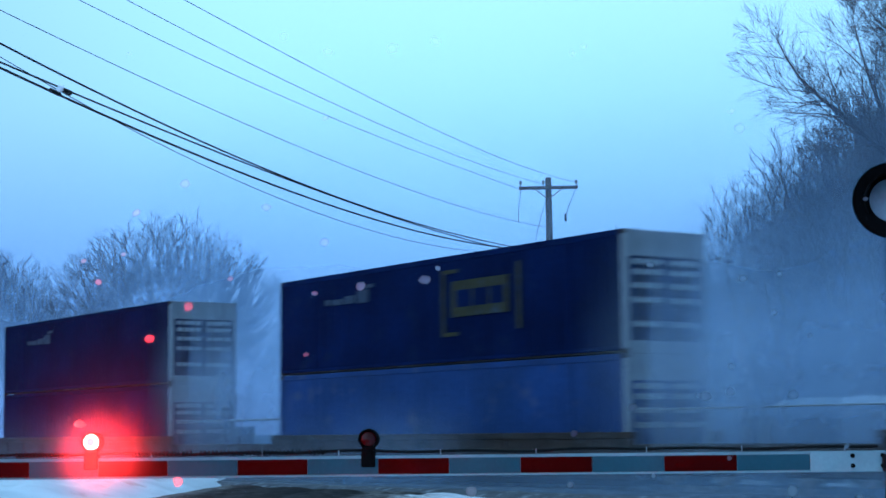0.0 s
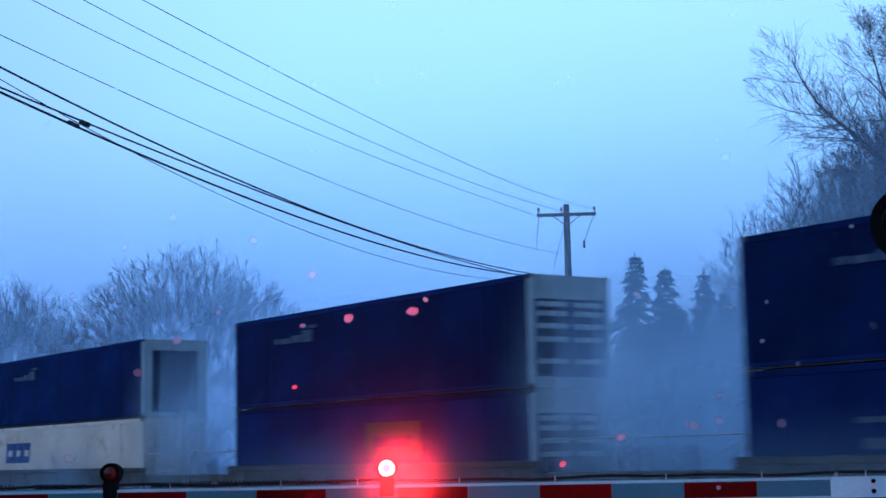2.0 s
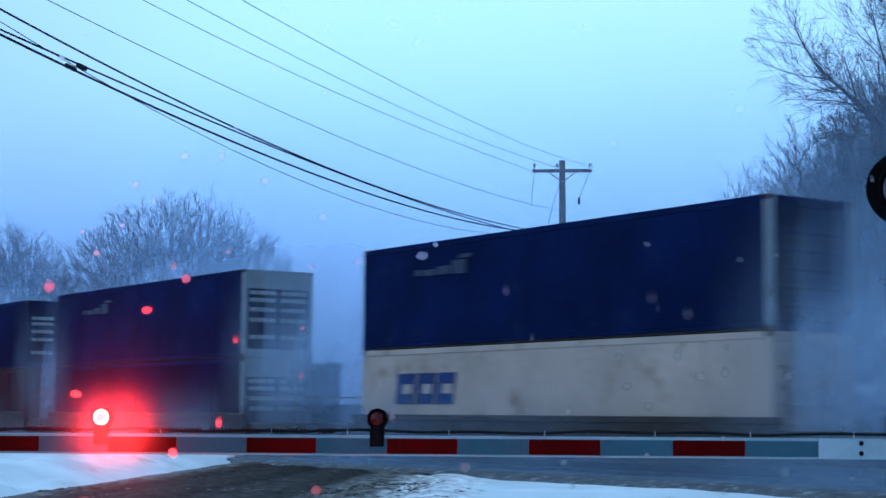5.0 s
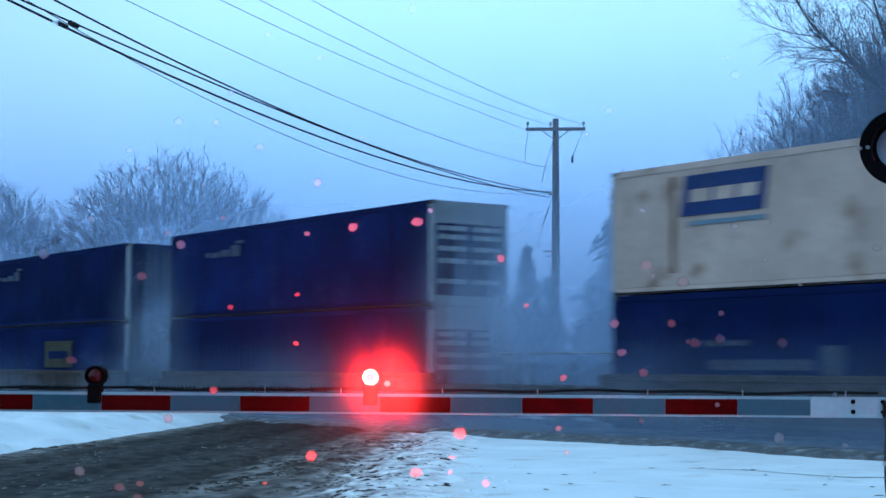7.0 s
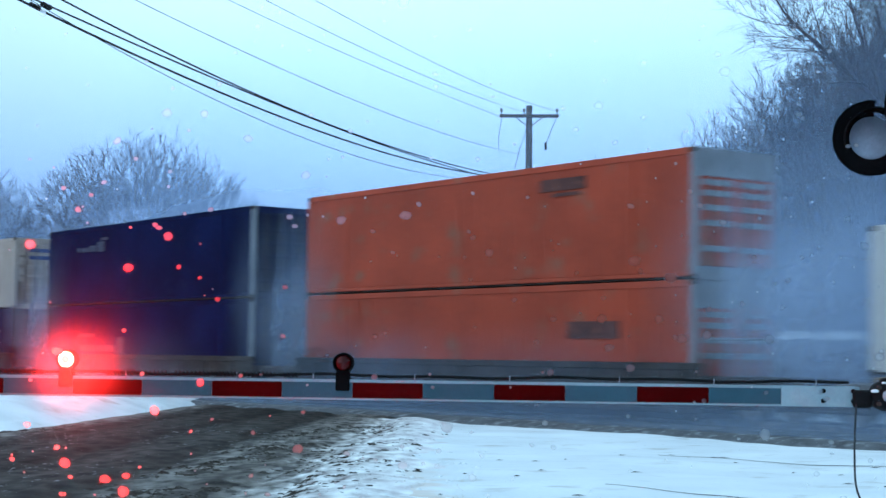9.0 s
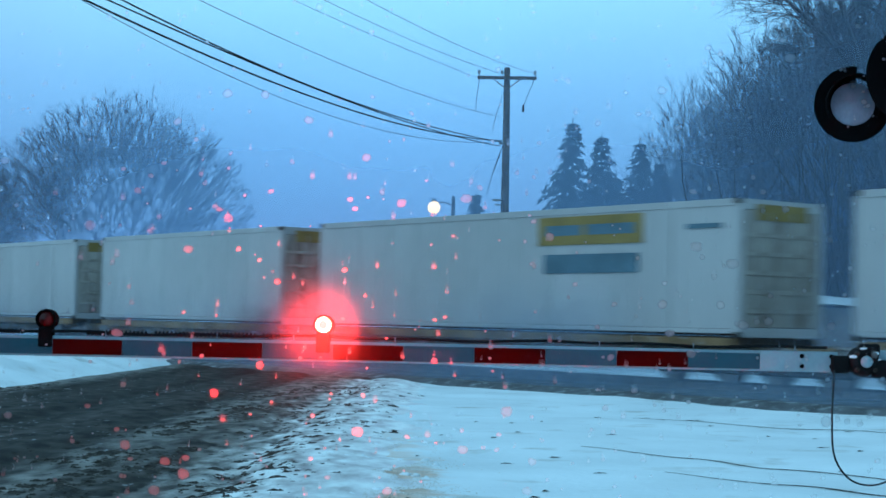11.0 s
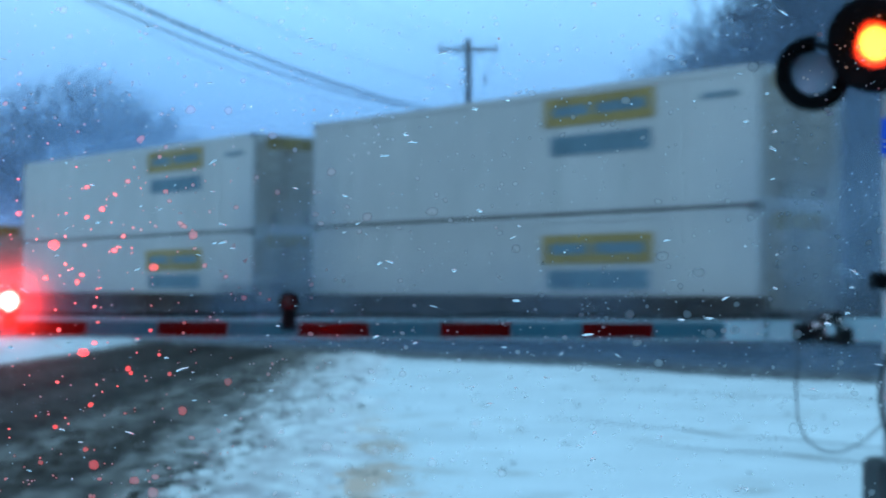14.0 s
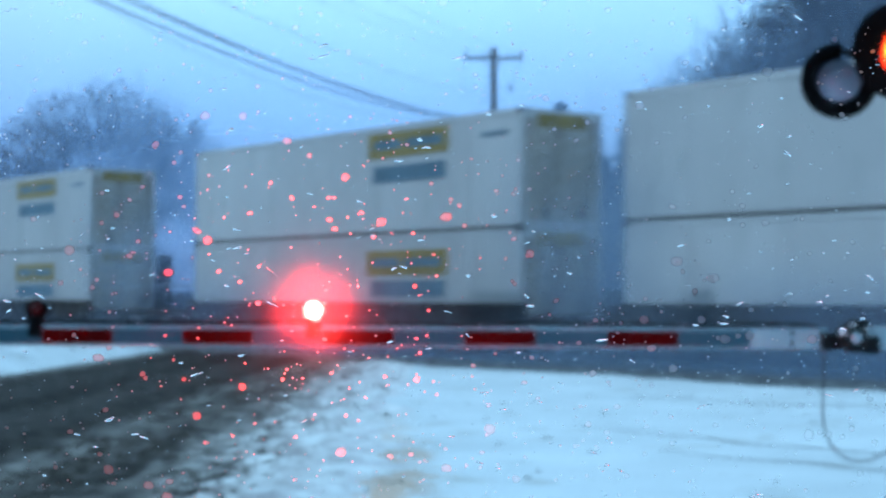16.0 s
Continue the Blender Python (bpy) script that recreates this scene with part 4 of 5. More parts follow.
for x in (1.62, 1.05, 0.52, -0.1, -0.64, -1.22, -1.66, -2.3):
    part("cable_tie", Mesh().soft(x - 0.003, -0.014, 0.098, x + 0.003, 0.006, 0.137, 0.001), ALU, gate)


def two_faced(name, profile, sides, dark, lit, parent, label, rim, bare=0, ember=None, core=None):
    """A lens unit: dark dome on one face, glowing dome on the other."""
    me = Mesh().lathe(profile, sides)
    n = len(me.f)
    k = len(me.v)
    back = Mesh().lathe([(r, -h) for r, h in reversed(profile)], sides)
    me.v += back.v
    me.f += [tuple(i + k for i in f) for f in back.f]
    ob = part(name, me, dark, parent, label, smooth=True)
    ob.data.materials.append(lit)
    ob.data.materials.append(rim)
    ob.data.materials.append(core or lit)
    ob.data.materials.append(ember or dark)
    for p in ob.data.polygons:
        p.material_index = 0 if p.index < n + bare * sides else (2 if p.index < n + (bare + 1) * sides else 1)
        if p.index >= 2 * n - sides:
            p.material_index = 3
        elif p.index < 2 * sides:
            p.material_index = 4
    return ob


def gate_lamp(x):
    """A small round gate lamp on a black foot; its lens unit turns inside the rim."""
    holder = part("lamp_housing", Mesh().soft(-0.040, -0.018, -0.060, 0.040, 0.050, 0.050, 0.006).soft(-0.03, -0.01, 0.03, 0.03, 0.04, 0.06, 0.006).lathe([(0.050, -0.030), (0.058, -0.030), (0.060, 0.0), (0.058, 0.054), (0.0, 0.056)], 28, at=(0, 0.016, 0.098)).lathe([(0.0520, -0.004), (0.0590, -0.004), (0.0590, 0.004), (0.0520, 0.004), (0.0520, -0.004)], 28, at=(0, 0.016, 0.098)), BLACK, gate, "black lamp housing")
    holder.location = (x, 0.0, 0.10)
    lens = two_faced("lamp_lens", [(0.0, -0.046), (0.026, -0.041), (0.042, -0.026), (0.0500, -0.008), (0.0528, -0.0004)], 28, RED_DARK, RED_LIT, holder, "red dome lens", RED_RIM, 1, None, RED_CORE)
    return lens, pose(0, 0.016, 0.098)


LENS_A = gate_lamp(-2.652)
LENS_B = gate_lamp(-1.052)
tagged(gate, "lowered crossing gate arm with red and white stripes", "crossing gate")

# ---- gate mast, with its flashers ----
mast = empty("signal_mast")
mast.matrix_world = pose(2.42, 9.75, 0)
part("post", Mesh().lathe([(0.065, 0.0), (0.065, 4.4), (0.0, 4.42)], 20, "z", (0.05, 0, 0)), MAST, mast, "grey metal post", smooth=True)
part("base", Mesh().soft(-0.085, -0.20, -0.15, 0.30, 0.25, 0.50, 0.03), LOOP, mast, "dark cast base")
part("mechanism_box", Mesh().soft(0.05, -0.30, 0.75, 0.50, 0.15, 1.35, 0.03), MAST, mast, "grey gate mechanism box")
part("arm_bracket", Mesh().soft(-0.46, -0.36, 1.20, -0.05, -0.30, 1.335, 0.012), GATE_ALU, mast, "grey arm bracket")
part("pivot_hub", Mesh().lathe([(0.0, -0.44), (0.05, -0.44), (0.075, -0.42), (0.085, -0.38), (0.085, -0.30)], 18, "y", (-0.42, 0, 1.27)).soft(-0.60, -0.39, 1.20, -0.50, -0.34, 1.30, 0.01).soft(-0.45, -0.42, 1.30, -0.34, -0.34, 1.37, 0.01).soft(-0.38, -0.41, 1.18, -0.28, -0.34, 1.28, 0.012), RUBBER, mast, "dark bolted pivot hub")
for x, z in ((-0.47, 1.315), (-0.375, 1.31), (-0.47, 1.225), (-0.37, 1.225)):
    part("bolt", Mesh().lathe([(0.0, -0.452), (0.010, -0.450), (0.013, -0.445), (0.013, -0.415)], 8, "y", (x, 0, z)), CARFRAME, mast, "dark bolt head")
part("hub_cap", Mesh().lathe([(0.0, -0.462), (0.020, -0.460), (0.032, -0.452), (0.034, -0.436)], 16, "y", (-0.42, 0, 1.27)), GATE_ALU, mast, "grey hub cap", smooth=True)
crust = Mesh()
rng = random.Random(23)
for i in range(7):
    a = rng.uniform(0.1, 3.0)
    x, z, r = -0.42 + 0.075 * math.cos(a), 1.27 + 0.075 * math.sin(a), rng.uniform(0.005, 0.013)
    crust.soft(x - r * 1.6, -0.425 - r, z - r * 0.6, x + r * 1.6, -0.40, z + r * 0.6, r * 0.4)
part("snow_crust", crust, SNOW_CLEAN, mast, "crust of snow stuck to the hub", smooth=True)
loop = Mesh()
curve = [Vector(p) for p in ((-0.59, -0.40, 1.22), (-0.60, -0.40, 0.95), (-0.585, -0.40, 0.74), (-0.50, -0.39, 0.615), (-0.385, -0.38, 0.58), (-0.27, -0.36, 0.61), (-0.12, -0.28, 0.70), (0.0, -0.05, 0.76))]
smooth_run = []
for i in range(len(curve) - 1):
    a, b, c, d = curve[max(0, i - 1)], curve[i], curve[i + 1], curve[min(len(curve) - 1, i + 2)]
    for j in range(6):
        t = j / 6
        smooth_run.append(0.5 * (2 * b + (c - a) * t + (2 * a - 5 * b + 4 * c - d) * t * t + (3 * b - a - 3 * c + d) * t ** 3))
loop.tube(smooth_run, 0.0058, 6)
part("cable_loop", loop, LOOP, mast, "hanging black cable loop")
part("conduit", Mesh().tube([(0.0, -0.22, 1.2), (-0.05, -0.24, 1.12), (-0.085, -0.25, 1.0), (-0.095, -0.25, 0.88), (-0.08, -0.25, 0.76), (-0.04, -0.23, 0.65), (0.03, -0.2, 0.56)], 0.014, 8), LOOP, mast, "dark flexible conduit")
part("crossarm", Mesh().tube([(-0.30, 0.0, 2.9), (0.62, 0.0, 2.9)], 0.03, 10), BLACK, mast)


def flasher(x, z, y, wide, turn, first=0, last=360):
    """A round black shield with hood and a lens unit."""
    disc = Mesh()
    steps = 48
    for i in range(steps + 1):
        a = radians(first + (last - first) * i / steps)
        disc.v += [(r * math.cos(a), d, r * math.sin(a)) for r, d in ((0.13, 0.0), (wide, 0.0), (wide + 0.004, 0.008), (wide, 0.016), (0.13, 0.016))]
        if i:
            k = 5 * i
            disc.f += [(k - 5 + j, k + j, k + (j + 1) % 5, k - 5 + (j + 1) % 5) for j in range(5)]
    shield = part("flasher_shield", disc, BLACK, mast, "round black flasher shield")
    shield.matrix_local = pose(x, y, z, 0, 0, turn)
    hood = Mesh()
    for i in range(33):
        a = radians(-30 + 240 * i / 32)
        for r, d in ((0.165, 0.0), (0.160, -0.20 * max(0.15, math.sin(a) * 0.5 + 0.5)), (0.150, -0.20 * max(0.15, math.sin(a) * 0.5 + 0.5)), (0.155, 0.0)):
            hood.v.append((r * math.cos(a), d, r * math.sin(a)))
        if i:
            k = 4 * i
            hood.f += [(k - 4, k, k + 1, k - 3), (k - 3, k + 1, k + 2, k - 2), (k - 2, k + 2, k + 3, k - 1)]
    part("flasher_hood", hood, BLACK, shield)
    return shield


near_light = flasher(-0.085, 2.93, -0.10, 0.285, 8)
part("flasher_back", Mesh().lathe([(0.135, 0.01), (0.14, 0.08), (0.09, 0.14), (0.0, 0.15)], 24), BLACK, near_light, smooth=True)
LENS_M = two_faced("flasher_lens", [(0.0, -0.045), (0.022, -0.044), (0.072, -0.034), (0.098, -0.024), (0.1335, -0.0004)], 40, RED_DARK, AMBER_LIT, near_light, "large round flasher lens", RED_GLOW, 0, RED_DIM), Matrix()
far_light = flasher(-0.372, 2.80, 0.22, 0.226, -6, 84, 372)
part("flasher_lens", Mesh().lathe([(0.0, -0.012), (0.06, -0.006), (0.105, 0.004), (0.1305, 0.012)], 32), GREY_LENS, far_light, "frosted grey back of the lens", smooth=True)
far_light["label"] = "round black shield of the rear-facing flasher, broken at the top"
part("blue_notice", Mesh().soft(-0.035, -0.075, 2.28, 0.30, -0.068, 2.50, 0.002), SIGN_BLUE, mast, "blue notice plate")
part("crossbuck_bracket", Mesh().soft(-0.08, -0.08, 1.50, 0.08, 0.08, 1.60, 0.01), BLACK, mast)
tagged(mast, "grey crossing signal mast with round red flashers", "signal mast")

# ---- utility pole and lines ----
POLE_Y = 65.0
pole = empty("utility_pole")
pole.matrix_world = pose(0, POLE_Y, 0)
part("pole_shaft", Mesh().tube([(0.0, 0, -0.2), (0.0, 0, 4), (0.01, 0, 8), (0.0, 0, 11.42)], [0.19, 0.17, 0.145, 0.12], 14), WOOD, pole, "weathered wooden shaft", smooth=True)
part("crossarm", Mesh().soft(-1.17, -0.20, 10.93, 1.17, -0.10, 11.06, 0.012), WOOD, pole)
for sx in (-1, 1):
    part("arm_brace", Mesh().tube([(sx * 0.55, -0.13, 10.96), (sx * 0.02, -0.13, 10.55)], 0.022, 6), STEEL, pole)
INSULATORS = [(-1.10, 11.04), (-0.20, 11.04), (1.10, 11.04)]
for x, z in INSULATORS:
    part("insulator", Mesh().lathe([(0.02, 0.0), (0.02, 0.10), (0.06, 0.11), (0.05, 0.16), (0.065, 0.18), (0.04, 0.25), (0.0, 0.26)], 12, "z", (x, -0.15, z)), PALE, pole)
for x0, z0, x1, z1 in ((-1.08, 10.93, -1.2, 9.6), (1.08, 10.95, 0.68, 9.9), (-0.1, 10.5, -0.55, 8.9), (-0.12, 8.3, -0.75, 6.3), (-0.12, 8.3, -0.5, 7.2)):
    part("drop_wire", Mesh().tube([(x0, -0.15, z0), ((x0 + x1) / 2 - 0.05, -0.15, (z0 + z1) / 2 - 0.08), (x1, -0.15, z1)], 0.011, 5), CABLE, pole)
part("fuse_switch", Mesh().lathe([(0.0, 0), (0.045, 0.0), (0.045, 0.28), (0.0, 0.30)], 10, "z", (0.66, -0.15, 9.65)), CABLE, pole)
part("cable_bracket", Mesh().soft(-0.5, -0.16, 6.12, -0.1, -0.10, 6.2, 0.01).soft(-0.4, -0.16, 5.95, -0.1, -0.10, 6.0, 0.01).soft(-0.28, -0.16, 8.36, -0.08, -0.10, 8.44, 0.01), STEEL, pole)
tagged(pole, "tall wooden utility pole with one crossarm", "utility pole")


def line(radius, x_pole, curve, label):
    """A sagging line: it leaves the pole at x_pole, and its height is a cubic in (y - 45)."""
    run = []
    for i in range(71):
        y = POLE_Y - 0.1 - i
        d = y - 45 if y > 24 else -21
        slope = 3 * curve[0] * 441 - 42 * curve[1] + curve[2]
        z = ((curve[0] * d + curve[1]) * d + curve[2]) * d + curve[3] + (slope * (y - 24) * 0.8 if y < 24 else 0)
        run.append((x_pole - 0.23 * (65 - y), y, z))
    ob = part("overhead_line", Mesh().tube(run, radius, 5), CABLE, smooth=True)
    return tagged(ob, label, "overhead line", "lines along the road")


thin, thick = "thin black power line sagging from the pole", "thick black cable slung from the pole"
line(0.0080, 1.10, (1.478e-05, 0.0011573, 0.033022, 9.969), thin)
line(0.0080, -0.20, (-2.25e-06, 0.0012589, 0.03263, 10.024), thin)
line(0.0080, -1.10, (-1.84e-05, 0.0010047, 0.033318, 10.045), thin)
line(0.0080, -0.10, (4.11e-06, 0.0013344, 0.021559, 8.438), thin)
line(0.019, -0.15, (-1.254e-05, 0.0017849, 0.015818, 7.532), thick)
line(0.018, -0.20, (8.95e-06, 0.0011643, 0.012074, 7.525), thick)
line(0.023, -0.15, (9.3e-07, 0.0019614, 0.022526, 7.2745), thick)
line(0.0080, -0.20, (-1.112e-05, 0.0031019, 0.019271, 6.951), thin)
splice = part("cable_splice", Mesh().tube([(-8.60, 28.45, 7.58), (-8.54, 28.7, 7.57)], 0.05, 8).tube([(-8.66, 27.95, 7.47), (-8.60, 28.25, 7.46)], 0.045, 8), CABLE)
tagged(splice, "small black splice clamped on the cable", "cable splice")

# ---- street lamp and shed beyond the track ----
lamp = empty("street_lamp")
lamp.matrix_world = pose(-2.48, 80, 0)
part("lamp_post", Mesh().tube([(0, 0, -0.2), (0, 0, 7.4)], [0.12, 0.09], 10), WOOD, lamp)
part("lamp_arm", Mesh().tube([(0, 0, 6.95), (-0.45, 0, 7.12), (-0.9, 0, 7.08)], 0.03, 8), STEEL, lamp)
part("lamp_head", Mesh().lathe([(0.0, 0.18), (0.08, 0.16), (0.13, 0.06), (0.14, 0.0)], 16, "z", (-0.94, 0, 7.14)), STEEL, lamp, smooth=True)
# globe made oversized, so that its shape takes in the lamp's bloom
part("lamp_bulb", Mesh().lathe([(0.0, -0.31), (0.12, -0.285), (0.215, -0.215), (0.285, -0.12), (0.31, 0.0), (0.285, 0.12), (0.215, 0.215), (0.12, 0.285), (0.0, 0.31)], 18, "z", (-0.94, -0.02, 6.84)), LAMP_LIT, lamp, "glowing warm white globe", smooth=True)
tagged(lamp, "lit street lamp on a wooden post", "street lamp")

# ---- trees ----
def fan(limbs, twigs, r, p, d, length, radius, level, droop=0.0, kids=(15, 9, 5), thin=0.0048, deep=3, reach=1.0, rise=0.10):
    """One bough that tapers to a fine tip, with side shoots all along it."""
    steps = 7 if level == 0 else (5 if level == 1 else 3)
    pts, way = [p], d.normalized()
    for i in range(steps):
        way = (way + Vector((r.gauss(0, 0.11), r.gauss(0, 0.11), r.gauss(0.02 - droop, 0.10)))).normalized()
        pts.append(pts[-1] + way * length / steps)
    radii = [max(thin, radius * (1 - 0.86 * i / steps)) for i in range(steps + 1)]
    (limbs if level == 0 else twigs).tube(pts, radii, (7, 4, 3, 3, 3)[level], caps=False)
    if level >= deep:
        return
    for i in range(kids[level]):
        f = 0.14 + 0.86 * (i + r.random() * 0.8) / kids[level]
        g = min(f * steps, steps - 0.001)
        at = pts[int(g)].lerp(pts[int(g) + 1], g - int(g))
        way = (pts[int(g) + 1] - pts[int(g)]).normalized()
        a = r.uniform(0, 2 * math.pi)
        side = way.orthogonal().normalized()
        side = side * math.cos(a) + way.cross(side) * math.sin(a)
        nd = way + side * r.uniform(0.5, 1.15) + Vector((0, 0, rise))
        here = radius * (1 - 0.86 * f)
        share = (0.34 + 0.40 * (1 - f)) if level else (0.20 + 0.30 * (1 - f)) * reach
        fan(limbs, twigs, r, at, nd, length * share * r.uniform(0.7, 1.25), max(thin, here * r.uniform(0.4, 0.65)), level + 1, 0.0, kids, thin, deep, reach, rise)


def finish_tree(L, T, label):
    t = empty("bare_tree")
    part("trunk", L, BARK, t, smooth=True)
    part("crown", T, TWIG, t, "fine bare twigs")
    return tagged(t, label, "tree", "bare trees")


def sprig(T, r, p, d, length, thick):
    """A fine forked twig of a far crown."""
    d = d.normalized()
    bend = d + Vector((r.gauss(0, 0.25), r.gauss(0, 0.25), r.gauss(0.05, 0.2)))
    mid, tip = p + d * length * 0.5, p + d * length * 0.5 + bend.normalized() * length * 0.5
    T.tube([p, mid, tip], [thick, thick * 0.8, thick * 0.5], 3, caps=False)
    for i in range(4):
        at = p.lerp(mid, r.uniform(0.3, 1)) if i < 2 else mid.lerp(tip, r.uniform(0.1, 0.8))
        T.tube([at, at + (d + Vector((r.gauss(0, 0.6), r.gauss(0, 0.6), r.gauss(0.05, 0.5)))).normalized() * length * r.uniform(0.3, 0.6)], [thick * 0.7, thick * 0.45], 3, caps=False)


def domed_tree(label, height, width, seed, stems, sprigs):
    """Many stems from one foot, reaching to a rounded crown filled with fine twigs."""
    L, T = Mesh(), Mesh()
    r = random.Random(seed)
    for i in range(stems):
        turn = 2.4 * i + r.uniform(-0.3, 0.3)
        lean = math.sqrt((i + 0.4) / stems) * 1.05
        tip = 1 / math.hypot(math.cos(lean) / (height * 0.9), math.sin(lean) / (width * 0.44))
        d = Vector((math.sin(lean) * math.cos(turn), math.sin(lean) * math.sin(turn), math.cos(lean)))
        fan(L, T, r, Vector((0.3 * math.cos(turn), 0.3 * math.sin(turn), -0.1)), d, tip * r.uniform(0.8, 0.95), 0.09, 0, 0.0, (10, 5), 0.012, 2, 0.62, 0.12)
    for i in range(sprigs):
        d = Vector((r.gauss(0, 1), r.gauss(0, 1), r.gauss(0.25, 0.9))).normalized()
        if d.z < -0.45:
            continue
        edge = 1 + 0.16 * noise.noise(d * 2.1 + Vector((seed, 0, 0))) + 0.10 * noise.noise(d * 5.0)
        f = r.uniform(0.25, 1) ** 0.55 * edge
        p = Vector((d.x * width * 0.46 * f, d.y * width * 0.46 * f, height * 0.50 + d.z * height * 0.42 * f))
        way = Vector((p.x, p.y, p.z - height * 0.15)).normalized() + Vector((r.gauss(0, 0.35), r.gauss(0, 0.35), r.gauss(0.1, 0.3)))
        sprig(T, r, p, way, r.uniform(0.6, 1.4), 0.014)
    return finish_tree(L, T, label)


def slender_tree(label, height, seed):
    """A young tree: a few upright stems and a narrow uneven crown of fine twigs."""
    L, T = Mesh(), Mesh()
    r = random.Random(seed)
    for i in range(4):
        d = Vector((r.gauss(0, 0.2), r.gauss(0, 0.2), 1))
        fan(L, T, r, Vector((r.gauss(0, 0.25), r.gauss(0, 0.25), -0.1)), d, height * r.uniform(0.75, 1.0), 0.065, 0, 0.0, (14, 5), 0.0075, 2, 0.55, 0.35)
    for i in range(420):
        z = height * r.uniform(0.18, 0.97)
        wide = height * 0.20 * math.sin(math.pi * min(1, (z / height) ** 0.8)) ** 0.6 * (1 + 0.3 * noise.noise(Vector((z, seed, 0))))
        a, f = r.uniform(0, 2 * math.pi), r.random() ** 0.5
        p = Vector((math.cos(a) * wide * f, math.sin(a) * wide * f, z))
        sprig(T, r, p, Vector((p.x * 0.25, p.y * 0.25, 1.0)) + Vector((r.gauss(0, 0.4), r.gauss(0, 0.4), 0)), r.uniform(0.5, 1.3), 0.0085)
    return finish_tree(L, T, label)


domed_tree("broad rounded bare tree beyond the track, blurred by snow", 13.9, 15.0, 3, 14, 4200).matrix_world = pose(-21.8, 92, 0)
domed_tree("smaller bare tree beside the broad one", 12.8, 9.0, 5, 8, 2400).matrix_world = pose(-33.0, 97, 0)


def great_tree():
    """Trunk with a low fork, long boughs reaching over the track side, tapering into fine fans."""
    L, T = Mesh(), Mesh()
    r = random.Random(12)
    L.tube([(0, 0, -0.2), (-0.2, 0, 3.0), (-0.9, -0.3, 6.2), (-1.9, -0.9, 9.0)], [0.30, 0.25, 0.20, 0.14], 10, caps=False)
    L.tube([(-0.2, 0, 3.0), (0.5, 0.2, 6.5), (0.9, 0.3, 10.5), (1.0, 0.4, 13.5)], [0.24, 0.19, 0.14, 0.09], 9, caps=False)
    boughs = (((-1.9, -0.9, 9.0), (-0.54, 0.05, 0.84), 6.2, 0.095),
              ((-2.4, -0.9, 9.8), (-0.86, 0.20, 0.48), 3.2, 0.055),
              ((-2.5, -0.9, 9.9), (-0.97, -0.10, 0.02), 2.3, 0.040),
              ((-1.9, -0.9, 9.0), (-0.05, 0.30, 1.0), 6.0, 0.085),
              ((-0.9, -0.3, 6.2), (-0.40, -0.40, 0.80), 4.6, 0.06),
              ((0.7, 0.25, 8.6), (-0.62, 0.25, 0.78), 6.5, 0.090),
              ((0.9, 0.3, 10.5), (-0.70, -0.30, 0.70), 5.5, 0.075),
              ((1.0, 0.4, 13.2), (-0.30, 0.20, 1.0), 5.5, 0.080),
              ((1.0, 0.4, 13.2), (0.50, -0.20, 0.9), 5.0, 0.075),
              ((0.8, 0.3, 9.4), (-0.45, -0.50, 0.62), 5.0, 0.070),
              ((0.4, 0.2, 6.0), (-0.70, 0.30, 0.72), 5.0, 0.070),
              ((0.9, 0.3, 11.4), (-0.80, 0.10, 0.50), 4.6, 0.060),
              ((0.7, 0.3, 9.0), (0.80, 0.20, 0.6), 5.0, 0.075),
              ((0.5, 0.2, 6.5), (0.85, -0.20, 0.5), 4.5, 0.065))
    for p, d, length, radius in boughs:
        fan(L, T, r, Vector(p), Vector(d), length, radius, 0, 0.02 if d[2] < 0.3 else -0.02)
    return finish_tree(L, T, "tall bare tree with long spreading limbs")


great = great_tree()
great.matrix_world = pose(12.6, 51, 0)
copy_thing(great, pose(17.4, 56, 0, 0, 0, 75))

slim = [slender_tree("slender bare tree in the wood beyond the track", 14.0, 40 + i) for i in range(3)]
rng = random.Random(8)
spots = [(8.6, 62), (10.6, 58), (12.6, 61), (14.4, 57), (9.6, 68), (11.8, 70), (14.0, 66), (16.2, 63), (7.6, 72), (17.5, 70), (13.0, 76), (16.0, 78), (10.0, 80), (18.6, 60), (19.8, 74), (12.2, 52.5), (14.8, 53.5), (6.4, 84), (8.4, 90), (20.5, 66), (22.0, 80), (5.2, 96), (3.2, 104), (-1.0, 112), (-6.0, 116), (-10.5, 120),
         (9.2, 64.5), (11.2, 65.5), (13.2, 63.2), (15.4, 60.4), (8.2, 67), (17.2, 66.0), (10.8, 74), (14.6, 71), (12.4, 57), (18.0, 56.5), (16.4, 57.6)]
used = set()
for i, (x, y) in enumerate(spots):
    k = 0.62 + 0.055 * max(0, min(8, x - 6)) + rng.uniform(-0.06, 0.1)
    if x < 7:
        k = 0.5 + rng.uniform(-0.08, 0.05)
    m = pose(x, y, 0, 0, 0, rng.uniform(0, 360)) @ Matrix.Diagonal((1, 1, 1, 1))
    t = slim[i % 3]
    if i % 3 not in used:
        used.add(i % 3)
        t.matrix_world = m
        t.scale = (k, k, k)
    else:
        c = copy_thing(t, m)
        c.scale = (k, k, k)

crowned = domed_tree("dark wide-crowned bare tree in the wood", 16.0, 12.5, 21, 9, 2600)
crowned.matrix_world = pose(13.6, 67, 0)
for x, y, turn, k in ((19.5, 63, 130, 1.12), (10.6, 76, 250, 0.84), (24.0, 72, 40, 1.1), (16.5, 74, 200, 1.05)):
    copy_thing(crowned, pose(x, y, 0, 0, 0, turn)).scale = (k, k, k)

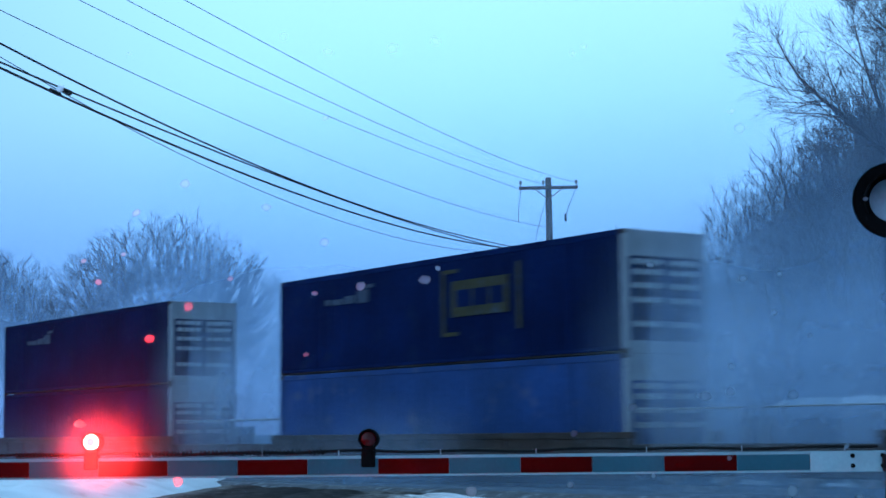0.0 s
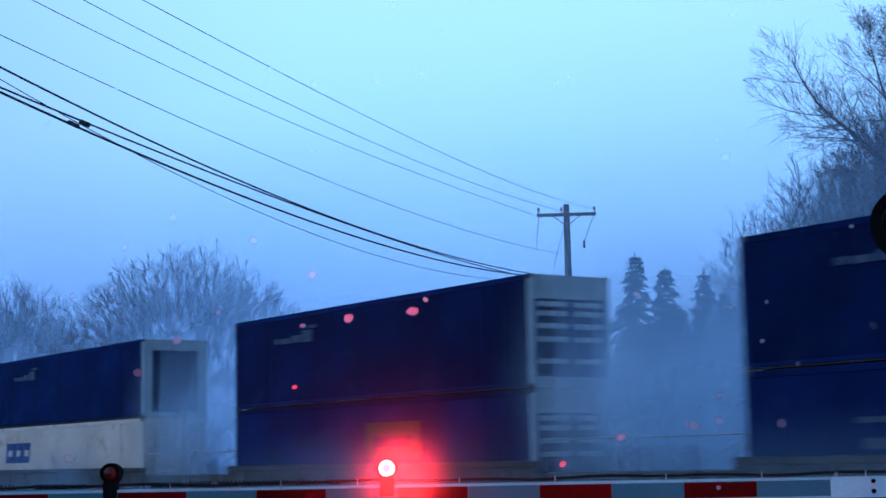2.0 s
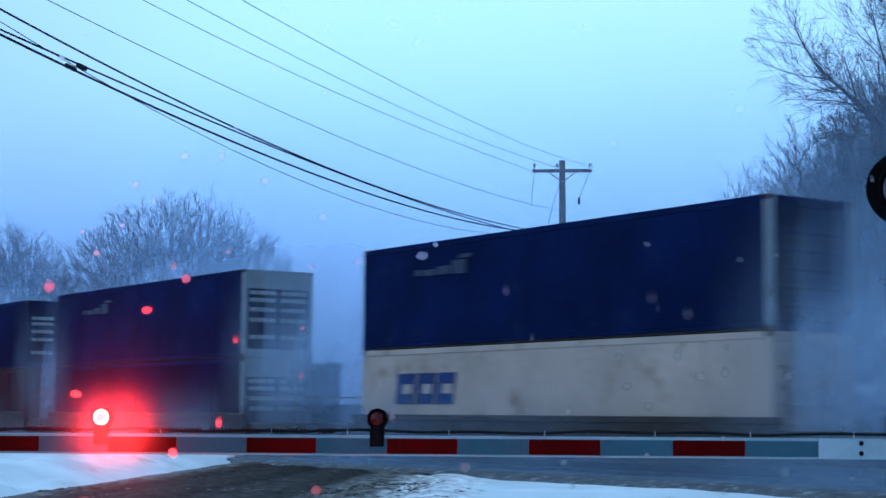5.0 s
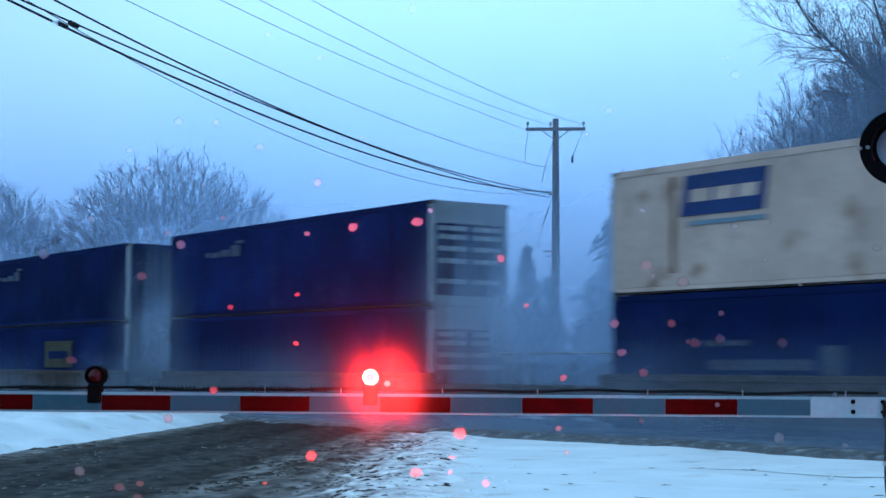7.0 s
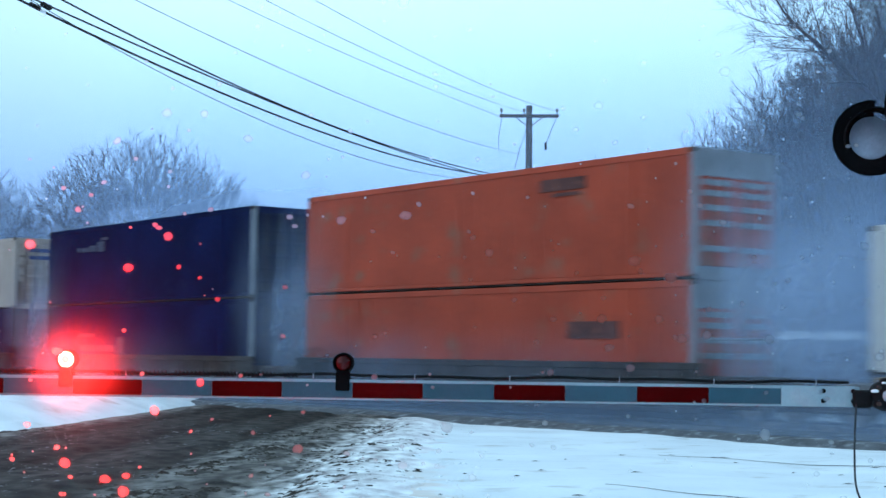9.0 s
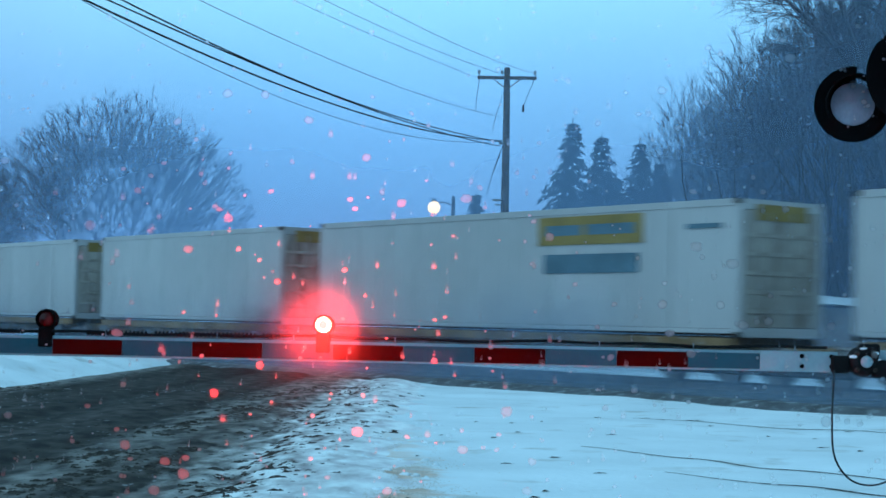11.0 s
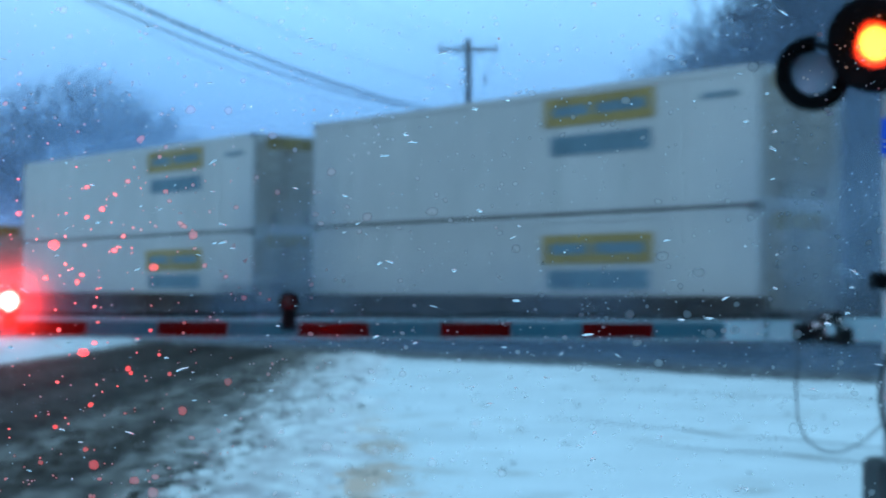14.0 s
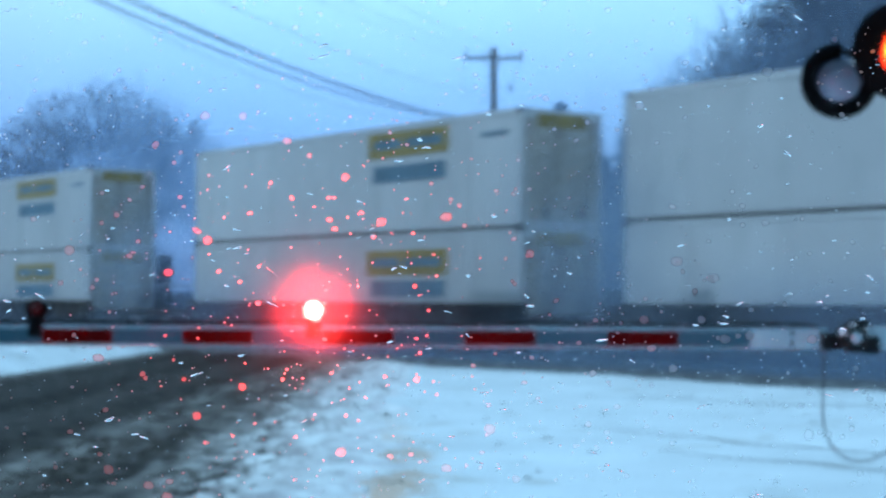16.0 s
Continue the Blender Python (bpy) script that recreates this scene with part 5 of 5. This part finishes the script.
# a low thicket under the wood, too fine to count
brush = Mesh()
rng = random.Random(17)
for i in range(520):
    x = rng.uniform(7.5, 24)
    y = rng.uniform(56, 84)
    h = rng.uniform(1.5, 4.6)
    for j in range(5):
        a = Vector((x + rng.gauss(0, 0.25), y + rng.gauss(0, 0.25), -0.1))
        lean = Vector((rng.gauss(0, 0.22), rng.gauss(0, 0.22), 1))
        b = a + lean * h * 0.55
        c = b + (lean + Vector((rng.gauss(0, 0.3), rng.gauss(0, 0.3), 0))) * h * 0.45
        brush.tube([a, b, c], [0.022, 0.015, 0.006], 3, caps=False)
        for q in range(3):
            s = a.lerp(b, rng.uniform(0.4, 1.0))
            brush.tube([s, s + Vector((rng.gauss(0, 0.5), rng.gauss(0, 0.5), rng.uniform(0.2, 0.9)))], [0.010, 0.005], 3, caps=False)
tagged(part("thicket", brush, TWIG), "dense leafless thicket under the wood", "thicket", kind="stuff")


def conifer(height, width, seed):
    r = random.Random(seed)
    stem, leaves = Mesh(), Mesh()
    stem.tube([(0, 0, -0.1), (0.03, 0, height * 0.5), (0, 0, height)], [0.16, 0.10, 0.02], 7)
    tiers = int(height * 5)
    for i in range(tiers):
        f = i / tiers
        z = 0.6 + (height - 0.7) * f
        reach = width * (1 - f) * (1 + 0.22 * noise.noise(Vector((f * 9, seed, 0)))) + 0.05
        for j in range(int(8 + 9 * (1 - f))):
            a = r.uniform(0, 2 * math.pi)
            rr = reach * r.uniform(0.55, 1.15)
            d = Vector((math.cos(a), math.sin(a), 0))
            p0, p1 = Vector((0, 0, z + 0.1 * rr)), Vector((0, 0, z - rr * 0.30)) + d * rr
            count = max(3, int(rr * 5))
            for q in range(count):
                c = p0.lerp(p1, 0.15 + 0.85 * (q + r.random()) / count)
                for sign in (-1, 1):
                    out = (d * r.uniform(0.3, 0.9) + Vector((-d.y, d.x, 0)) * sign * r.uniform(0.3, 1.0) + Vector((0, 0, r.uniform(-0.7, 0.1)))).normalized()
                    long = r.uniform(0.3, 0.62) * (0.5 + 0.5 * (1 - f))
                    wide = out.cross(Vector((r.gauss(0, 0.4), r.gauss(0, 0.4), 1))).normalized() * r.uniform(0.05, 0.12)
                    k = len(leaves.v)
                    leaves.v += [tuple(c - wide), tuple(c + wide), tuple(c + out * long + wide * 0.4), tuple(c + out * long - wide * 0.4 - Vector((0, 0, 0.05)))]
                    leaves.f += [(k, k + 1, k + 2, k + 3)]
    t = empty("conifer")
    part("trunk", stem, BARK, t)
    part("crown", leaves, NEEDLE, t, "dark drooping needle boughs")
    return tagged(t, "dark snow-dusted conifer beyond the track", "tree", "conifers")


for i, (x, y, h, w) in enumerate(((3.03, 75, 10.7, 3.6), (4.42, 76, 10.2, 3.5), (6.08, 75, 9.8, 3.4), (-1.56, 90, 8.5, 2.4), (5.3, 79, 8.6, 2.8), (-0.35, 96, 7.2, 2.0), (7.3, 78, 9.2, 2.8))):
    conifer(h, w, 60 + i).matrix_world = pose(x, y, 0, 0, 0, 40 * i)

# ---- snow-topped shed roof beyond the track ----
shed = empty("low_shed")
shed.matrix_world = pose(9.95, 55, 0.14, 0, 0, -20)
shed.scale = (0.87, 0.87, 0.87)
part("shed_wall", Mesh().soft(-2.6, -1.5, -0.6, 2.6, 1.5, 2.2, 0.03), BRICK, shed)
roof = bumpy_sheet(-2.9, 2.9, -1.8, 1.8, 24, 14, lambda x, y: 2.22 + 0.32 * (1 - abs(y) / 1.8) ** 0.7 + 0.12 * (1 - (x / 2.9) ** 4) + 0.05 * noise.noise(Vector((x, y, 0))))
k = len(roof.v)
roof.v += [(x, y, 2.17) for x in (-2.9, 2.9) for y in (-1.8, 1.8)]
roof.f.append((k, k + 1, k + 3, k + 2))
part("snow_roof", roof, SNOW_CLEAN, shed, "thick cap of snow on the roof", smooth=True)
tagged(shed, "low dull shed with a thick snow-covered roof", "shed")

# ---- marks and banks in the snow ----
for (x0, y0), (x1, y1) in (((0.9, 19.1), (6.2, 14.0)), ((1.6, 16.5), (5.2, 12.65)), ((2.0, 25.4), (8.0, 20.9))):
    rut = Mesh()
    for i in range(61):
        f = i / 60
        x, y = x0 + (x1 - x0) * f, y0 + (y1 - y0) * f + 0.05 * noise.noise(Vector((f * 9, x0, 0)))
        z = ground_z(x, y) + 0.006
        w = (0.020 + 0.008 * noise.noise(Vector((f * 6, x0, 5)))) * min(1, 0.25 + f * 2.5) + 0.004 * noise.noise(Vector((f * 23, y0, 1)))
        rut.v += [(x, y - w * 1.3, z), (x, y + w * 1.3, z + 0.004)]
        if i:
            k = 2 * i
            rut.f.append((k - 2, k - 1, k + 1, k))
    tagged(part("snow_rut", rut, CLOD), "thin dark rut pressed into the snow", "rut", "ruts in the snow", "structure")

bank = bumpy_sheet(-22, -8.2, 12, 70, 110, 260, lambda x, y: max(-0.14, 0.42 * math.exp(-((x + 11.6 + 0.35 * noise.noise(Vector((2, y * 0.3, 1)))) / 1.1) ** 2) - 0.25 * max(0, x + 10.1 + 0.45 * noise.noise(Vector((x * 0.6, y * 0.35, 9))) + 0.2 * noise.noise(Vector((x * 2, y * 1.4, 9)))) + 0.12 * noise.noise(Vector((x * 0.9, y * 0.6, 5))) + 0.05 * noise.noise(Vector((x * 3, y * 3, 5))) - 0.05))
tagged(part("snow_bank", bank, SNOW, smooth=True), "ploughed snow bank along the road", "snow bank", kind="structure")
lumps = Mesh()
rng = random.Random(23)
for i in range(260):
    if i >= 140:
        x, y, r = rng.gauss(-9.7, 0.35), rng.uniform(12, 55), rng.uniform(0.05, 0.22)
    elif i < 70:
        x, y, r = rng.uniform(-1.9, -0.6), rng.uniform(10, 26), rng.uniform(0.015, 0.045)
    else:
        x, y, r = rng.uniform(-0.8, 4), rng.uniform(10.2, 11.6), rng.uniform(0.03, 0.12)
    z = ground_z(x, y)
    k = len(lumps.v)
    ring = 7
    for a, (rad, h) in enumerate(((1.0, -0.2), (0.85, 0.35), (0.4, 0.65))):
        for j in range(ring):
            t = 2 * math.pi * j / ring
            g = r * rad * rng.uniform(0.55, 1.35)
            lumps.v.append((x + g * math.cos(t) * 1.3, y + g * math.sin(t), z + r * h * rng.uniform(0.45, 1.25)))
    for a in range(2):
        for j in range(ring):
            lumps.f.append((k + a * ring + j, k + a * ring + (j + 1) % ring, k + a * ring + ring + (j + 1) % ring, k + a * ring + ring + j))
    lumps.f.append(tuple(k + 2 * ring + j for j in range(ring)))
tagged(part("snow_lumps", lumps, SNOW_CLEAN, smooth=True), "loose lumps of snow", "snow", kind="stuff")
specks = Mesh()
for i in range(45):
    x, y = rng.uniform(-1.2, 7), 10 + 16 * rng.random()
    z = ground_z(x, y) + 0.004
    w, h = rng.uniform(0.02, 0.09), rng.uniform(0.012, 0.035)
    k = len(specks.v)
    specks.v += [(x - w, y - h, z), (x + w * 0.4, y - h * 1.2, z + 0.004), (x + w, y + h, z), (x - w * 0.3, y + h, z + 0.01)]
    specks.f.append((k, k + 1, k + 2, k + 3))
tagged(part("leaf_litter", specks, CLOD), "specks of dead leaves and dirt on the snow", "litter", kind="stuff")

# ---- snowy air: distance haze put into broad thin blue-tinted veils beyond the track, one behind another ----
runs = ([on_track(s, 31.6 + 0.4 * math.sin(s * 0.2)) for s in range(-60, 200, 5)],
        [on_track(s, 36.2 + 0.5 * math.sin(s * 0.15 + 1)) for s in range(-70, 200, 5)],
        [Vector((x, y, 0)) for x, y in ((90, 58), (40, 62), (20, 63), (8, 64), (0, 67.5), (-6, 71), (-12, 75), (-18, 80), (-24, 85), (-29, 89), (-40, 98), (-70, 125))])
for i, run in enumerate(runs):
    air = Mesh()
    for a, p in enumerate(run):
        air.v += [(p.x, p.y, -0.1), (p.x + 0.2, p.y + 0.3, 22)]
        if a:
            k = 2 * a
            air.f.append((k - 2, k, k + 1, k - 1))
    tagged(part("falling_snow", air, AIR[i], smooth=True), "blue-tinted sheet for the haze of falling snow", "falling snow", kind="stuff")


# ---- windscreen before the eye, with drops of melted snow ----
GLASS = bpy.data.materials.new("clear glass")
GLASS.use_nodes = True
gb = GLASS.node_tree.nodes["Principled BSDF"]
gb.inputs["Base Color"].default_value = (1, 1, 1, 1)
gb.inputs["Transmission Weight"].default_value, gb.inputs["Roughness"].default_value, gb.inputs["IOR"].default_value = 1.0, 0.0, 1.01
WATER = bpy.data.materials.new("water")
WATER.use_nodes = True
wb = WATER.node_tree.nodes["Principled BSDF"]
wb.inputs["Base Color"].default_value = (1, 1, 1, 1)
wb.inputs["Transmission Weight"].default_value, wb.inputs["Roughness"].default_value, wb.inputs["IOR"].default_value = 1.0, 0.06, 1.33


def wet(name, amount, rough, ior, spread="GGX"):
    """Thin water or added film on the glass: clear where it is thinnest, scattering what comes through where it is
    thick.
    """
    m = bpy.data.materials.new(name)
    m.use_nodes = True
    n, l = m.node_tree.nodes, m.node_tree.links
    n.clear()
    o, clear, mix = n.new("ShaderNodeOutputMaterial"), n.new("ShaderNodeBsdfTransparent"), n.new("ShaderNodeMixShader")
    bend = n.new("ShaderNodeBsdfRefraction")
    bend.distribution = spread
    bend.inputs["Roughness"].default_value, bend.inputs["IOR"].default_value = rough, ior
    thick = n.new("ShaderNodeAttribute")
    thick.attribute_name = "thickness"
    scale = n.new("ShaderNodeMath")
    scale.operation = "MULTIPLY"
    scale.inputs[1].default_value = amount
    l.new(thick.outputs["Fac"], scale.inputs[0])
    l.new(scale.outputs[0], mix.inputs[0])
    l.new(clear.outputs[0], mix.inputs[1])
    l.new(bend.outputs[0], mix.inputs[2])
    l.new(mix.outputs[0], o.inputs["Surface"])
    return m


SMEAR = wet("half-frozen water", 0.55, 0.33, 1.15)
# two films added to spread the red lamps: compact halo, then soft tail
DAMP_HALO = wet("damp smear for lamp halos", 0.0034, 0.31, 1.15, "BECKMANN")
HALO_TAIL = wet("smear for the soft tail of lamp halos", 0.0014, 0.36, 1.15)
# added films whose roughness blurs the view like a lens losing focus
FULL_BLUR = wet("focus blur", 3.0, 0.21, 1.04, "BECKMANN")
SLIGHT_BLUR = wet("slight focus blur", 3.0, 0.11, 1.04, "BECKMANN")
# the pane bulges away from the driver, whose eye is near the middle of its curve
BULGE = 0.62


def at_eye(rise):
    """A pose on the pane's curve, rise degrees above its middle."""
    return pose(-0.035, 0, 1.473, 3 + rise, 0, 2.0) @ pose(0, BULGE, 0)


SCREEN = at_eye(0)


def bulged(x, y, z):
    """A point of the flat pane, y outwards, moved onto its curve."""
    return tuple(Vector((x, BULGE, z)).normalized() * (BULGE + y) - Vector((0, BULGE, 0)))


screen = empty("windscreen")
screen.matrix_world = SCREEN
glass = Mesh()
for y, turn in ((-0.003, 1), (0.003, -1)):
    skin = bumpy_sheet(-0.55, 0.55, -0.36, 0.36, 40, 28, lambda x, z: 0.0)
    k = len(glass.v)
    glass.v += [bulged(x, y, z) for x, z, h in skin.v]
    glass.f += [tuple(k + i for i in f[::turn]) for f in skin.f]
row, count = 41, 41 * 29
border = list(range(row)) + [row * j + row - 1 for j in range(1, 29)] + list(range(count - 2, count - row - 1, -1)) + [row * j for j in range(27, 0, -1)]
glass.f += [(a, b, b + count, a + count) for a, b in zip(border, border[1:] + border[:1])]
part("pane", glass, GLASS, screen, "clear wet glass", smooth=True)
tagged(screen, "curved windscreen wet with melted snow", "windscreen")
SPLASHES = []


def thickened(ob, values):
    layer = ob.data.attributes.new("thickness", "FLOAT", "POINT")
    layer.data.foreach_set("value", values)
    return ob


def pane_film(name, mat, y, label, streaks=0.2):
    """A film over the whole pane, thicker and thinner, for lamp halos or blur."""
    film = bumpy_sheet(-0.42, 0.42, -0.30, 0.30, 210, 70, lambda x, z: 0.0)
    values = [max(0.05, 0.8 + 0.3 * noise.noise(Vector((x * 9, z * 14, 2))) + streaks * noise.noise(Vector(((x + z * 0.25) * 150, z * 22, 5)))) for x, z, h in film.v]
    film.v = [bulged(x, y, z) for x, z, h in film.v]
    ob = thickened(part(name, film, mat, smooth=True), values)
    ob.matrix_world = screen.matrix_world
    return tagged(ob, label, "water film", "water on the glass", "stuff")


# added smears that put halos round the red lamps
pane_film("damp_film", DAMP_HALO, 0.0034, "faint damp smear added on the windscreen for lamp halos", 0.9)
pane_film("grease_film", HALO_TAIL, 0.0037, "second faint smear, added to soften the lamp halos", 0.5)
SOFT_FILM = pane_film("misted_film", SLIGHT_BLUR, -0.0065, "added film on the windscreen, slightly blurring the view")
BLUR_FILM = pane_film("fogged_film", FULL_BLUR, -0.0050, "added film on the windscreen, blurring the view")
rng = random.Random(77)
for count, lands, kind in ((100, 0.0, "film"), (50, 5.0, "film"), (420, 7.7, "mist"), (700, 11.0, "mist"), (1900, 13.3, "fine"), (190, 12.7, "drop"), (210, 13.35, "drop"), (260, 13.9, "drop"), (220, 14.7, "drop")):
    drops, values = Mesh(), []
    for i in range(count):
        x, z = rng.uniform(-0.20, 0.20), rng.uniform(-0.14, 0.16)
        r, flat = 0.00026 + 0.0010 * rng.random() ** 3, 0.8
        if kind == "fine":
            r, flat = 0.00032 + 0.00035 * rng.random() ** 2, 0.06
        if kind == "mist":
            r, flat = 0.0005 + 0.0009 * rng.random() ** 2, 0.03
        if kind == "film":
            r, flat = 0.0011 + 0.0017 * rng.random() ** 2.2, 0.02
        sx, sz, tilt = rng.uniform(0.9, 2.3), rng.uniform(0.35, 0.75), rng.gauss(0.05, 0.28)
        if kind != "drop":
            sx, sz = rng.uniform(0.9, 1.25), rng.uniform(0.75, 1.05)
        k = len(drops.v)
        rim = [rng.uniform(0.55, 1.25) if kind == "drop" else rng.uniform(0.88, 1.1) for j in range(10)]
        for rad, h, w in ((1.0, 0.0, 0.0), (0.74, 0.42, 0.75), (0.40, 0.68, 1.0)):
            for j in range(10):
                a = 2 * math.pi * j / 10
                u, v = r * rad * sx * rim[j] * math.cos(a), r * rad * sz * rim[j] * math.sin(a)
                drops.v.append(bulged(x + u * math.cos(tilt) - v * math.sin(tilt), 0.0042 + r * h * flat, z + u * math.sin(tilt) + v * math.cos(tilt)))
                values.append(w)
        drops.v.append(bulged(x, 0.0042 + r * 0.74 * flat, z))
        values.append(1.0)
        for q in range(2):
            for j in range(10):
                drops.f.append((k + q * 10 + j, k + q * 10 + (j + 1) % 10, k + q * 10 + 10 + (j + 1) % 10, k + q * 10 + 10 + j))
        for j in range(10):
            drops.f.append((k + 20 + j, k + 20 + (j + 1) % 10, k + 30))
    water = thickened(part("water_drops", drops, WATER if kind == "drop" else SMEAR, smooth=True), values)
    water.matrix_world = screen.matrix_world
    tagged(water, "small drops of melted snow on the glass", "water drops", "splashes on the glass", "stuff")
    if lands:
        SPLASHES.append((water, lands))


# ---- what moves ----
FLIP = 0.656         # seconds between changes of the alternating lamps
FIRST = 0.80


def lamp_rows(home, lit_first, late_on=0.0, late_off=0.0):
    """The lens unit turns half round at each change: glowing face out, dark face out."""
    rows, angle = [], (180 if lit_first else 0)
    rows.append((0.0, home @ pose(0, 0, 0, 0, 0, angle)))
    for i in range(-1, 24):
        t = FIRST + (late_off if angle % 360 else late_on) + FLIP * i
        if t > 15.95:
            break
        f0 = 240 if i == 11 and not late_off else round(t * FPS - 1.4)
        rows.append((f0 / FPS, home @ pose(0, 0, 0, 0, 0, angle)))
        for j in (1, 2):
            rows.append(((f0 + j) / FPS, home @ pose(0, 0, 0, 0, 0, angle + 60 * j)))
        angle += 180
        rows.append(((f0 + 3) / FPS, home @ pose(0, 0, 0, 0, 0, angle)))
    rows.append((16.0, home @ pose(0, 0, 0, 0, 0, angle)))
    return rows


def motions():
    for thing, s0, z in ROLLING:
        rows = []
        for t in (0.0, 4.0, 8.0, 12.0, 16.0):
            p = on_track(s0 + SPEED * t, NEAR, z)
            rows.append((t, pose(p.x, p.y, p.z, 0, 0, math.degrees(TRACK_A) - 90)))
        walk(thing, rows)
    for thing, s0, n in PLUMES:
        rows = []
        for t in (0.0, 8.0, 16.0):
            p = on_track(s0 + SPEED * t, n, 0.07)
            rows.append((t, pose(p.x, p.y, p.z, 0, 0, math.degrees(TRACK_A) - 90)))
        walk(thing, rows)
    rest = SCREEN
    for water, lands in SPLASHES:
        high = Matrix.Translation((0, 1.2, 2.4)) @ rest
        walk(water, [(0.0, high), (lands - 0.5, high), (lands - 0.4, high), (lands, rest), (lands + 0.1, rest), (16.0, rest)])
    low, up = at_eye(0), at_eye(46)
    # the added blur films swing down as focus is lost
    walk(SOFT_FILM, [(0.0, up), (12.2, up), (12.3, up), (12.8, low), (12.9, low), (16.0, low)])
    walk(BLUR_FILM, [(0.0, up), (13.0, up), (13.1, up), (13.65, low), (13.75, low), (16.0, low)])
    for (lens, home), lit_first, on, off in ((LENS_A, True, 0.0, 0.0), (LENS_B, False, 0.0, 0.0), (LENS_M, True, 0.03, 0.15)):
        walk(lens, lamp_rows(home, lit_first, on, off))


motions()
